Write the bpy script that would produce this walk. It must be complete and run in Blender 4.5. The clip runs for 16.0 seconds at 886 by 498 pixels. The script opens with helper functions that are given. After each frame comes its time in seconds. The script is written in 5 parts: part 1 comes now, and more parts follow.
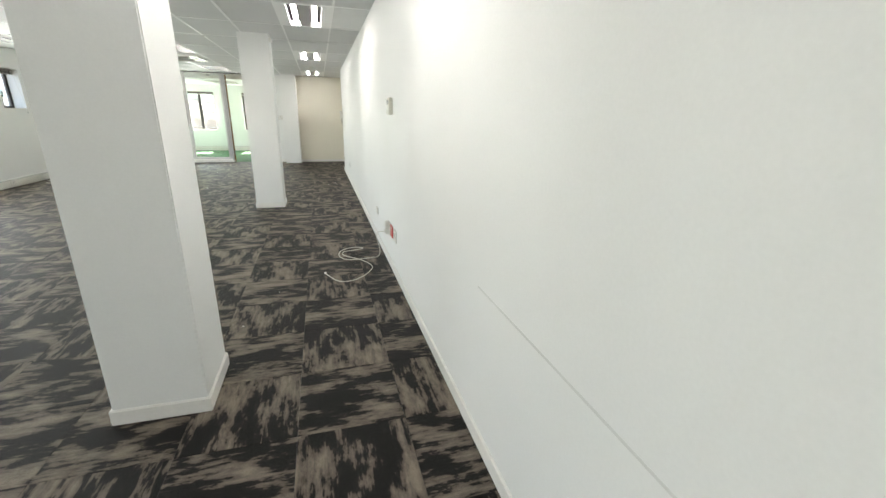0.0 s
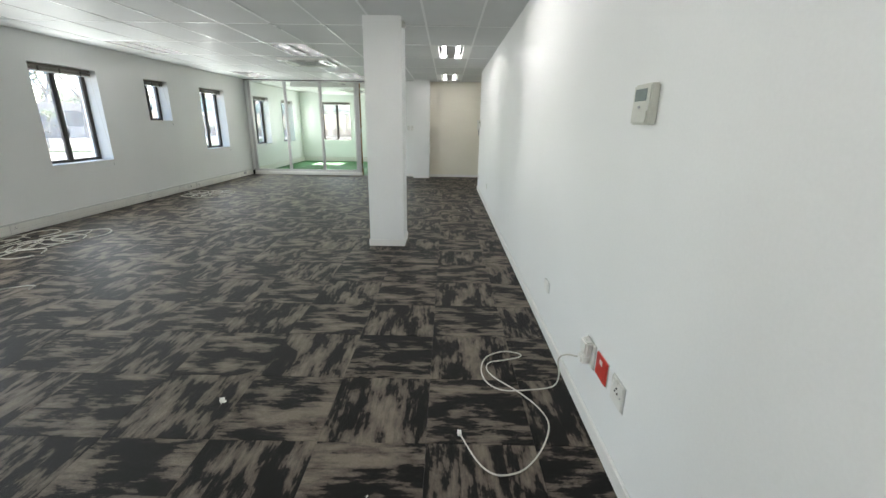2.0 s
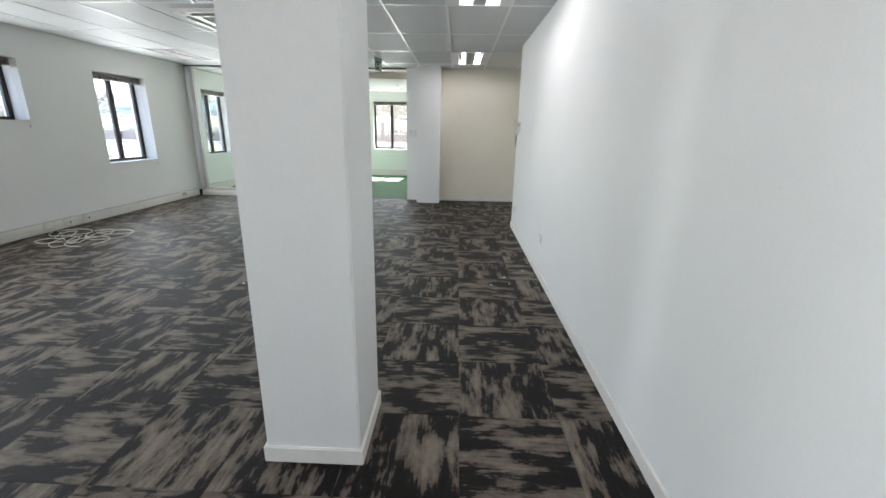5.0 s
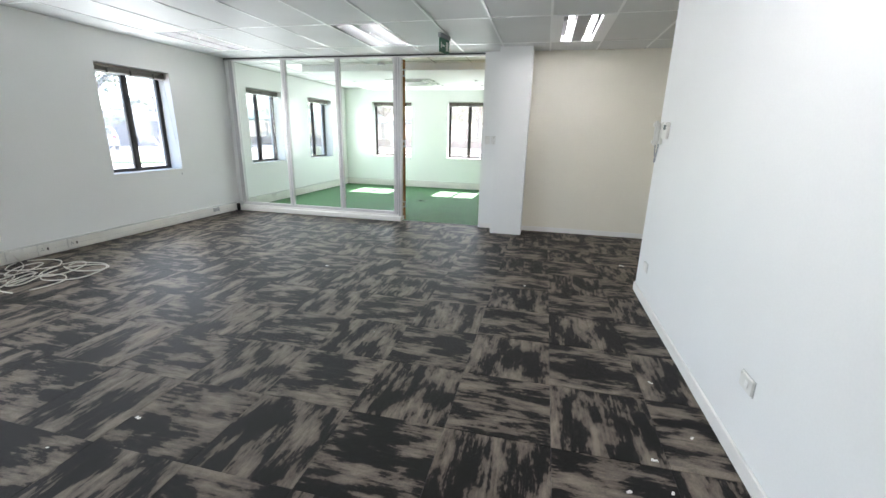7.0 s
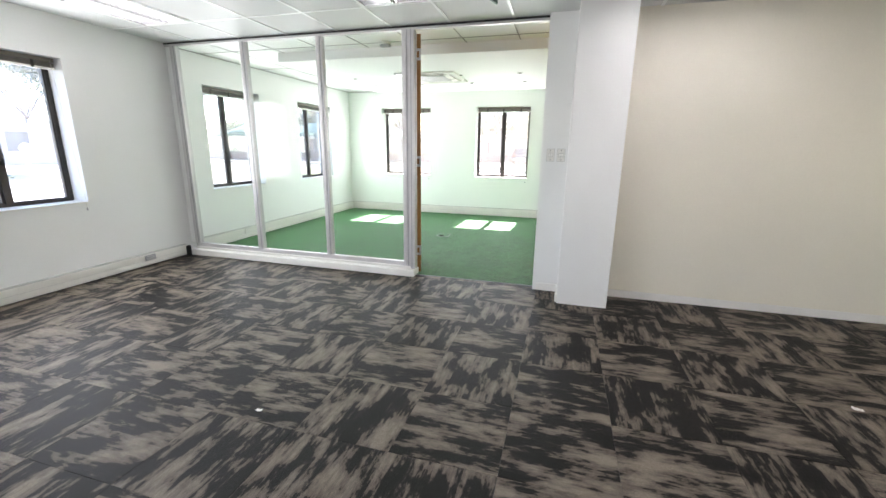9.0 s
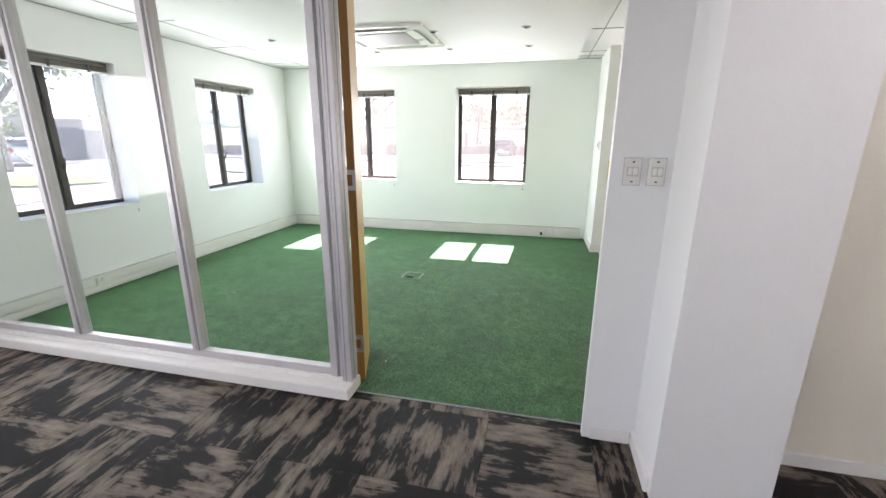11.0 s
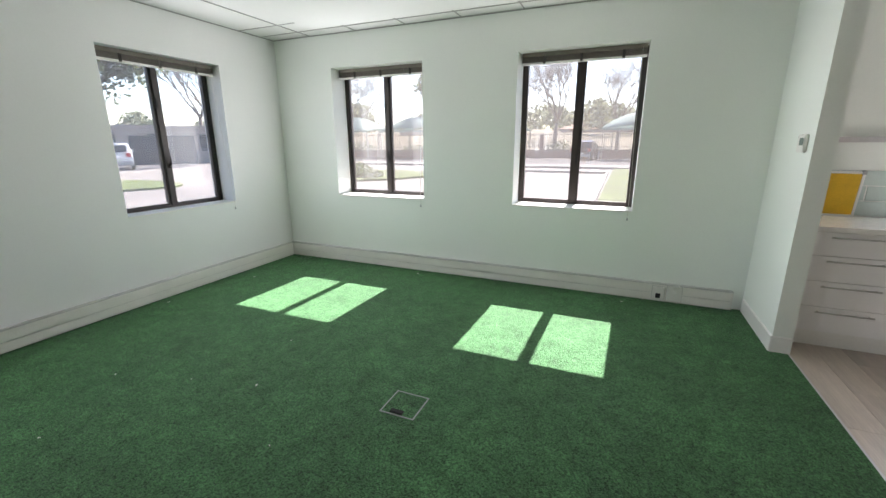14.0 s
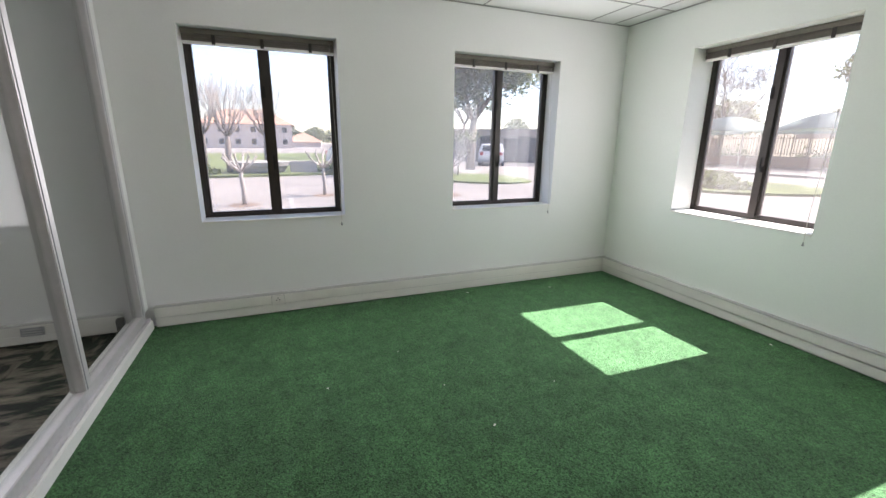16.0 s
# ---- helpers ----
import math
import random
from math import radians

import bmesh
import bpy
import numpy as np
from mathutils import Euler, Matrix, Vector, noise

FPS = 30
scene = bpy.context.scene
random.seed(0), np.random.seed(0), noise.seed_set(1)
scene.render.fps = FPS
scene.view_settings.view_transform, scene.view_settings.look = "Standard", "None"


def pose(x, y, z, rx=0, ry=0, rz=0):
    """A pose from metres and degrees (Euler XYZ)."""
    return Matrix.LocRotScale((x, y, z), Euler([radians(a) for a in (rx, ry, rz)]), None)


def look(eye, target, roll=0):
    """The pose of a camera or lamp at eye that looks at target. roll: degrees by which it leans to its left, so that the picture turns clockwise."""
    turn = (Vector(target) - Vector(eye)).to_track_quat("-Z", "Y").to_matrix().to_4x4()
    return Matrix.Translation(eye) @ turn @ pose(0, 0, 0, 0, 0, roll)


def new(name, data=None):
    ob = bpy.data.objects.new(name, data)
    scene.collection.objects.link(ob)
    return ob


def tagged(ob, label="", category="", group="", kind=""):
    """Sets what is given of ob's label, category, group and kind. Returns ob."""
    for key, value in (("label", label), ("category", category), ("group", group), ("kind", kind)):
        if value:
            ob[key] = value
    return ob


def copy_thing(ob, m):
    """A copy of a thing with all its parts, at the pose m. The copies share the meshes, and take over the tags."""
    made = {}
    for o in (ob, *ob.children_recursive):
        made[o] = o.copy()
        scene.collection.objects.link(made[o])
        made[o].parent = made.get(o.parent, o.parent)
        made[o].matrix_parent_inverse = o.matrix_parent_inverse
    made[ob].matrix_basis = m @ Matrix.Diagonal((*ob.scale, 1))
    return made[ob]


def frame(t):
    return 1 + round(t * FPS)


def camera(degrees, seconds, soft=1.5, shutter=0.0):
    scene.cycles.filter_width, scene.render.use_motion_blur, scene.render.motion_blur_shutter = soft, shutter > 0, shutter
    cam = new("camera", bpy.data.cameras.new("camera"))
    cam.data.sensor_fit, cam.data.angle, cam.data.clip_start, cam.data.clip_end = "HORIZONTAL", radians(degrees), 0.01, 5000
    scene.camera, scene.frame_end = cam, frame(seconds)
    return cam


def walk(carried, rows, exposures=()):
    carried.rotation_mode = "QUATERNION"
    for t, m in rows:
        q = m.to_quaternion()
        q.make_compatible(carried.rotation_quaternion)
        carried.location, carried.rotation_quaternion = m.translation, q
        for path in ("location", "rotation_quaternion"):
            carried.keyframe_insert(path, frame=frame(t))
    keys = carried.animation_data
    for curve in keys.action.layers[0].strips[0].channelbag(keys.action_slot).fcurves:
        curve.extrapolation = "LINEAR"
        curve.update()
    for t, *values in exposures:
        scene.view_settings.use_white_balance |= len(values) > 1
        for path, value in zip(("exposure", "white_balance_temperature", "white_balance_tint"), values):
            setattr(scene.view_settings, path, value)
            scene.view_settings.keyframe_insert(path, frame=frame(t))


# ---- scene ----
cam = camera(94.4, 16.0)
PATH = [
    (0, (0.077, -0.072, 1.487), (0.619, 1.754, 0.876), 1.3),
    (0.5, (0.032, 0.422, 1.467), (0.266, 2.318, 0.873), 1.3),
    (1, (0.004, 0.972, 1.475), (0.129, 2.878, 0.884), 1.0),
    (1.5, (0.017, 1.548, 1.491), (0.029, 3.458, 0.899), 0.7),
    (2, (-0.044, 2.149, 1.489), (-0.053, 4.063, 0.907), 0.9),
    (2.5, (-0.069, 2.708, 1.472), (-0.136, 4.626, 0.911), 0.7),
    (3, (-0.153, 3.308, 1.462), (-0.208, 5.232, 0.919), 0.7),
    (3.5, (-0.184, 3.882, 1.482), (-0.22, 5.803, 0.926), 0.6),
    (4, (-0.175, 4.459, 1.513), (-0.204, 6.379, 0.954), 0.7),
    (4.2, (-0.177, 4.702, 1.506), (-0.192, 6.62, 0.94), 0.9),
    (6.5, (-0.137, 7.323, 1.416), (-0.462, 9.221, 0.876), 1.5),
    (7, (-0.27, 7.882, 1.446), (-0.711, 9.757, 0.906), 1.3),
    (7.5, (-0.462, 8.434, 1.5), (-0.986, 10.287, 0.962), 1.2),
    (8, (-0.647, 9.021, 1.483), (-1.199, 10.872, 0.963), 1.2),
    (8.5, (-0.807, 9.615, 1.5), (-1.375, 11.462, 0.985), 0.8),
    (9, (-1.002, 10.184, 1.43), (-1.536, 12.05, 0.949), 0.7),
    (9.2, (-1.069, 10.409, 1.444), (-1.595, 12.273, 0.947), 0.6),
    (11.3, (-1.583, 12.727, 1.505), (-1.988, 14.615, 0.984), 0.3),
    (11.5, (-1.617, 12.925, 1.471), (-2.007, 14.822, 0.97), 0.3),
    (12, (-1.656, 13.385, 1.461), (-2.039, 15.284, 0.966), -0.2),
    (12.3, (-1.67, 13.637, 1.48), (-2.041, 15.54, 0.99), -0.3),
    (12.5, (-1.706, 13.79, 1.478), (-2.062, 15.696, 0.988), -0.2),
    (13, (-1.79, 14.194, 1.471), (-2.177, 16.093, 0.975), -0.3),
    (13.5, (-1.813, 14.56, 1.435), (-2.342, 16.424, 0.938), -0.2),
    (14, (-1.852, 14.874, 1.436), (-2.613, 16.654, 0.932), -0.2),
    (14.5, (-1.988, 15.161, 1.427), (-3.065, 16.769, 0.926), 0.1),
    (15, (-2.089, 15.317, 1.436), (-3.498, 16.643, 0.93), 0.2),
    (15.5, (-2.147, 15.461, 1.429), (-3.827, 16.425, 0.93), 0.4),
    (16, (-2.162, 15.524, 1.42), (-3.963, 16.238, 0.923), 0.6),
]
EXPOSURES = [(0, 4.75, 6800, 10), (1.5, 4.38, 6550, 10), (4, 4.28, 6400, 14), (6.5, 4.6, 6150, 15), (9, 4.85, 6400, 19), (11.5, 4.5, 6400, 26), (13, 4.05, 6250, 22), (14, 3.5, 6400, 21), (14.5, 3.55, 6450, 22), (16, 3.55, 6500, 25)]
walk(cam, [(t, look(e, a, r)) for t, e, a, r in PATH], EXPOSURES)

# ---- world, sun, exposure ----
world = bpy.data.worlds.new("sky")
scene.world = world
world.use_nodes = True
wn = world.node_tree
sky = wn.nodes.new("ShaderNodeTexSky")
sky.sky_type, sky.sun_disc = "NISHITA", False
SUN_EL = math.atan(1.15)
sky.sun_elevation, sky.sun_rotation = SUN_EL, radians(2)
sky.air_density, sky.dust_density, sky.ozone_density = 1.0, 0.4, 1.6
wn.links.new(sky.outputs[0], wn.nodes["Background"].inputs[0])
wn.nodes["Background"].inputs[1].default_value = 0.06
sun = new("sun", bpy.data.lights.new("sun", "SUN"))
sun.data.energy, sun.data.angle, sun.data.color = 2.5, radians(0.5), (1.0, 0.96, 0.9)
sun.matrix_world = look((0.03 * 30, 30, 1.15 * 30), (0, 0, 0))
SKYLIGHT = 1.15                  # watts of skylight through a square metre of window

# ---- materials ----
def material(name, base, rough=0.5, metal=0.0, var=0.08, scale=3.0, fine=60.0, bump=0.0, spec=0.5, warp=(1, 1, 1)):
    m = bpy.data.materials.new(name)
    m.use_nodes = True
    t = m.node_tree
    b = t.nodes["Principled BSDF"]
    b.inputs["Metallic"].default_value = metal
    b.inputs["Specular IOR Level"].default_value = spec
    co = t.nodes.new("ShaderNodeTexCoord")
    mp = t.nodes.new("ShaderNodeMapping")
    mp.inputs["Scale"].default_value = warp
    t.links.new(co.outputs["Object"], mp.inputs[0])
    big, small = t.nodes.new("ShaderNodeTexNoise"), t.nodes.new("ShaderNodeTexNoise")
    big.inputs["Scale"].default_value, big.inputs["Detail"].default_value = scale, 4
    small.inputs["Scale"].default_value, small.inputs["Detail"].default_value = fine, 5
    for n in (big, small):
        t.links.new(mp.outputs[0], n.inputs["Vector"])
    mix = t.nodes.new("ShaderNodeMix")
    mix.data_type = "FLOAT"
    mix.inputs[0].default_value = 0.4
    t.links.new(big.outputs[0], mix.inputs[2]), t.links.new(small.outputs[0], mix.inputs[3])
    ramp = t.nodes.new("ShaderNodeValToRGB")
    lo, hi = [max(0.0, c * (1 - var * 2)) for c in base], [min(1.0, c * (1 + var)) for c in base]
    ramp.color_ramp.elements[0].position, ramp.color_ramp.elements[1].position = 0.3, 0.68
    ramp.color_ramp.elements[0].color, ramp.color_ramp.elements[1].color = (*lo, 1), (*hi, 1)
    t.links.new(mix.outputs[0], ramp.inputs[0])
    t.links.new(ramp.outputs[0], b.inputs["Base Color"])
    mr = t.nodes.new("ShaderNodeMapRange")
    mr.inputs["To Min"].default_value, mr.inputs["To Max"].default_value = max(0.02, rough - 0.07), min(1, rough + 0.07)
    t.links.new(big.outputs[0], mr.inputs[0]), t.links.new(mr.outputs[0], b.inputs["Roughness"])
    if bump:
        bp = t.nodes.new("ShaderNodeBump")
        bp.inputs["Strength"].default_value, bp.inputs["Distance"].default_value = bump, 0.003
        t.links.new(small.outputs[0], bp.inputs["Height"]), t.links.new(bp.outputs[0], b.inputs["Normal"])
    return m


def glass_mat(name, tint, gloss=1.0, power=0.9, veil=0.0):
    m = bpy.data.materials.new(name)
    m.use_nodes = True
    t = m.node_tree
    t.nodes.remove(t.nodes["Principled BSDF"])
    tr, gl, lw, pw, ma, mx = (t.nodes.new("ShaderNode" + k) for k in ("BsdfTransparent", "BsdfGlossy", "LayerWeight", "Math", "Math", "MixShader"))
    tr.inputs[0].default_value = (*tint, 1)
    gl.inputs[0].default_value, gl.inputs["Roughness"].default_value = (power, power, power, 1), 0.01
    pw.operation, pw.inputs[1].default_value = "POWER", 5.0
    ma.operation, ma.inputs[1].default_value, ma.inputs[2].default_value = "MULTIPLY_ADD", 0.7, 0.04 * gloss
    t.links.new(lw.outputs["Facing"], pw.inputs[0]), t.links.new(pw.outputs[0], ma.inputs[0])
    lw.inputs[0].default_value = 0.5
    t.links.new(ma.outputs[0], mx.inputs[0]), t.links.new(tr.outputs[0], mx.inputs[1]), t.links.new(gl.outputs[0], mx.inputs[2])
    last_ = mx
    # A translucent share lays a pale glare haze over the view outdoors.
    if veil:
        film_, dm = t.nodes.new("ShaderNodeBsdfTranslucent"), t.nodes.new("ShaderNodeMixShader")
        film_.inputs[0].default_value, dm.inputs[0].default_value = (0.92, 0.88, 0.83, 1), veil
        t.links.new(mx.outputs[0], dm.inputs[1]), t.links.new(film_.outputs[0], dm.inputs[2])
        last_ = dm
    t.links.new(last_.outputs[0], t.nodes["Material Output"].inputs[0])
    return m


def glow(name, colour, strength):
    m = bpy.data.materials.new(name)
    m.use_nodes = True
    b = m.node_tree.nodes["Principled BSDF"]
    b.inputs["Base Color"].default_value = (0.9, 0.9, 0.88, 1)
    b.inputs["Emission Color"].default_value, b.inputs["Emission Strength"].default_value = (*colour, 1), strength
    return m


def carpet_mat():
    """Brushed-streak carpet tile: dark ground with pale dragged patches along each tile's own grain (UV, metres)."""
    m = bpy.data.materials.new("streaked carpet")
    m.use_nodes = True
    t = m.node_tree
    b = t.nodes["Principled BSDF"]
    N = t.nodes.new
    uv, oi, geo = N("ShaderNodeUVMap"), N("ShaderNodeObjectInfo"), N("ShaderNodeNewGeometry")
    add = N("ShaderNodeMath")
    t.links.new(oi.outputs["Random"], add.inputs[0]), t.links.new(geo.outputs["Random Per Island"], add.inputs[1])
    off = N("ShaderNodeVectorMath")
    off.operation = "MULTIPLY"
    comb = N("ShaderNodeCombineXYZ")
    for i in range(3):
        t.links.new(add.outputs[0], comb.inputs[i])
    t.links.new(comb.outputs[0], off.inputs[0])
    off.inputs[1].default_value = (37.0, 53.0, 91.0)
    plus = N("ShaderNodeVectorMath")
    t.links.new(uv.outputs[0], plus.inputs[0]), t.links.new(off.outputs[0], plus.inputs[1])

    def noise_at(sx, sy, detail, rough):
        mp, n = N("ShaderNodeMapping"), N("ShaderNodeTexNoise")
        mp.inputs["Scale"].default_value = (sx, sy, 1)
        n.inputs["Scale"].default_value, n.inputs["Detail"].default_value, n.inputs["Roughness"].default_value = 1, detail, rough
        t.links.new(plus.outputs[0], mp.inputs[0]), t.links.new(mp.outputs[0], n.inputs["Vector"])
        return n

    patch, drag, thread = noise_at(3.6, 8.5, 6, 0.62), noise_at(3.5, 42.0, 4, 0.6), noise_at(260, 260, 2, 0.5)
    mixn = N("ShaderNodeMix")
    mixn.data_type = "FLOAT"
    mixn.inputs[0].default_value = 0.24
    t.links.new(patch.outputs[0], mixn.inputs[2]), t.links.new(drag.outputs[0], mixn.inputs[3])
    ramp = N("ShaderNodeValToRGB")
    e = ramp.color_ramp.elements
    e[0].position, e[0].color = 0.45, (0.0060, 0.0048, 0.0045, 1)
    e[1].position, e[1].color = 0.62, (0.215, 0.178, 0.143, 1)
    for p, c in ((0.488, (0.0135, 0.011, 0.0100, 1)), (0.51, (0.098, 0.080, 0.064, 1))):
        k = ramp.color_ramp.elements.new(p)
        k.color = c
    t.links.new(mixn.outputs[0], ramp.inputs[0])
    mul = N("ShaderNodeMix")
    mul.data_type, mul.blend_type = "RGBA", "MULTIPLY"
    mul.inputs[0].default_value = 0.55
    thr = N("ShaderNodeMapRange")
    thr.inputs["From Min"].default_value, thr.inputs["From Max"].default_value, thr.inputs["To Min"].default_value, thr.inputs["To Max"].default_value = 0.25, 0.75, 0.35, 1.5
    t.links.new(thread.outputs[0], thr.inputs[0])
    t.links.new(ramp.outputs[0], mul.inputs[6]), t.links.new(thr.outputs[0], mul.inputs[7])
    t.links.new(mul.outputs[2], b.inputs["Base Color"])
    b.inputs["Roughness"].default_value, b.inputs["Specular IOR Level"].default_value = 0.55, 0.17
    bp = N("ShaderNodeBump")
    bp.inputs["Strength"].default_value, bp.inputs["Distance"].default_value = 0.6, 0.003
    t.links.new(thread.outputs[0], bp.inputs["Height"]), t.links.new(bp.outputs[0], b.inputs["Normal"])
    return m


M_WALL = material("white wall paint", (0.795, 0.80, 0.79), 0.55, var=0.02, scale=1.2, fine=90, bump=0.05)
# White with a little green mixed in for light bounced off the turf.
M_WALL2 = material("white room paint with green bounce", (0.80, 0.835, 0.79), 0.5, var=0.02, scale=1.2, fine=90, bump=0.05)
M_CREAM = material("cream wall paint", (0.79, 0.755, 0.655), 0.6, var=0.025, scale=1.1, fine=90, bump=0.05)
M_TRIM = material("gloss white trim", (0.80, 0.79, 0.76), 0.32, var=0.03, scale=5)
M_CEIL = material("mineral ceiling tile", (0.66, 0.67, 0.67), 0.6, var=0.04, scale=1.5, fine=160, bump=0.15)
M_CEIL2 = material("white ceiling board", (0.74, 0.745, 0.73), 0.7, var=0.02, scale=1.5, fine=120)
M_TEE = material("white ceiling grid metal", (0.82, 0.83, 0.83), 0.3, var=0.02)
M_TRUNK = material("off-white plastic trunking", (0.77, 0.76, 0.71), 0.4, var=0.04, scale=4)
M_GAP = material("dark gap", (0.02, 0.02, 0.02), 0.9, var=0.1)
M_WALL_LINE = material("faint grey wall line", (0.66, 0.665, 0.65), 0.6, var=0.05, scale=3)
M_CEIL_LINE = material("grey ceiling joint and shadow line", (0.36, 0.36, 0.35), 0.8, var=0.15, scale=4)
# Grey that puts shade into trunking slits and plate edges; also switch surrounds.
M_GAPLINE = material("grey slit, rim and surround", (0.55, 0.55, 0.53), 0.6, var=0.1, scale=3)
M_FRAME = material("dark bronze aluminium", (0.045, 0.038, 0.034), 0.42, metal=0.3, var=0.15, scale=12)
M_BLIND = material("taupe blind slat", (0.18, 0.157, 0.13), 0.4, var=0.12, scale=10)
M_ALU = material("silver anodised aluminium", (0.58, 0.565, 0.57), 0.45, metal=0.35, var=0.06, scale=6)
M_STEEL = material("brushed steel", (0.55, 0.54, 0.52), 0.3, metal=0.9, var=0.08, warp=(1, 1, 12))
M_RUBBER = material("black rubber", (0.012, 0.012, 0.012), 0.7, var=0.1)
M_WOOD = material("honey veneer", (0.62, 0.385, 0.10), 0.33, var=0.055, scale=2.5, fine=26, warp=(6, 6, 0.35), bump=0.04)
M_LIP = material("brown veneer edge", (0.30, 0.135, 0.026), 0.4, var=0.14, scale=3, fine=30, warp=(8, 8, 0.4))
M_PLATE = material("white plastic plate", (0.74, 0.73, 0.69), 0.28, var=0.02)
M_CREAMPL = material("aged cream plastic", (0.56, 0.56, 0.50), 0.4, var=0.04)
M_RED = material("red plastic plate", (0.52, 0.035, 0.022), 0.3, var=0.05)
M_LCD = material("grey display", (0.20, 0.24, 0.23), 0.2, var=0.05)
M_GREY = material("grey plastic", (0.32, 0.33, 0.34), 0.45, var=0.06)
M_CABLE = material("pale grey cable", (0.62, 0.60, 0.54), 0.45, var=0.06, scale=20)
M_PAPER = material("white paper scrap", (0.75, 0.74, 0.70), 0.7, var=0.06, scale=40)
M_TUBE = glow("lit lamp tube", (1.0, 0.985, 0.965), 1.4)
# Strength kept low so the louvre lights don't burn out.
M_TUBE_DIM = glow("weaker lit lamp tube", (1.0, 0.985, 0.965), 0.6)
M_TUBE_OFF = material("unlit lamp tube", (0.82, 0.82, 0.80), 0.3, var=0.02)
M_REFL = material("lamp reflector", (0.72, 0.72, 0.72), 0.25, metal=0.6, var=0.03)
# Added tints dim the bright view outdoors, set per wall; glare haze mixed in.
M_GLASS = glass_mat("far wall window glass, dimmed and veiled", (0.64, 0.635, 0.615), veil=0.03)
M_GLASS_SIDE = glass_mat("green room side glass, dimmed and veiled", (0.72, 0.71, 0.685), veil=0.07)
M_GLASS_CLEAR = glass_mat("office window glass, slightly dimmed and veiled", (0.90, 0.89, 0.87), veil=0.10)
M_PGLASS = glass_mat("partition glass", (0.965, 0.985, 0.975), gloss=0.8, power=0.4)
M_GREEN_SIGN = material("green sign face", (0.05, 0.16, 0.10), 0.3, var=0.05)
M_CAB = material("white gloss cabinet", (0.86, 0.85, 0.845), 0.16, var=0.015, scale=2)
M_TOP = material("white quartz worktop", (0.78, 0.77, 0.74), 0.18, var=0.05, scale=30, fine=220)
M_SPLASH = material("pale green glazed tile", (0.50, 0.585, 0.56), 0.12, var=0.05, scale=5)
M_GROUT = material("white grout", (0.75, 0.75, 0.72), 0.8, var=0.04)
M_YELLOW = material("yellow felt", (0.72, 0.43, 0.03), 0.9, var=0.10, scale=7, fine=140, bump=0.2)
M_PLANK = material("greyed oak vinyl plank", (0.50, 0.42, 0.36), 0.36, var=0.14, scale=2.2, fine=22, warp=(7, 0.5, 1), bump=0.05)


def vary(m, lo, hi):
    """Give each piece its own tone."""
    t = m.node_tree
    b = t.nodes["Principled BSDF"]
    oi, mr, mul = t.nodes.new("ShaderNodeObjectInfo"), t.nodes.new("ShaderNodeMapRange"), t.nodes.new("ShaderNodeMix")
    mr.inputs["To Min"].default_value, mr.inputs["To Max"].default_value = lo, hi
    mul.data_type, mul.blend_type, mul.inputs[0].default_value = "RGBA", "MULTIPLY", 1.0
    t.links.new(oi.outputs["Random"], mr.inputs[0])
    t.links.new(b.inputs["Base Color"].links[0].from_socket, mul.inputs[6]), t.links.new(mr.outputs[0], mul.inputs[7])
    t.links.new(mul.outputs[2], b.inputs["Base Color"])


vary(M_PLANK, 0.78, 1.12)
vary(M_SPLASH, 0.93, 1.05)
M_CARPET = carpet_mat()


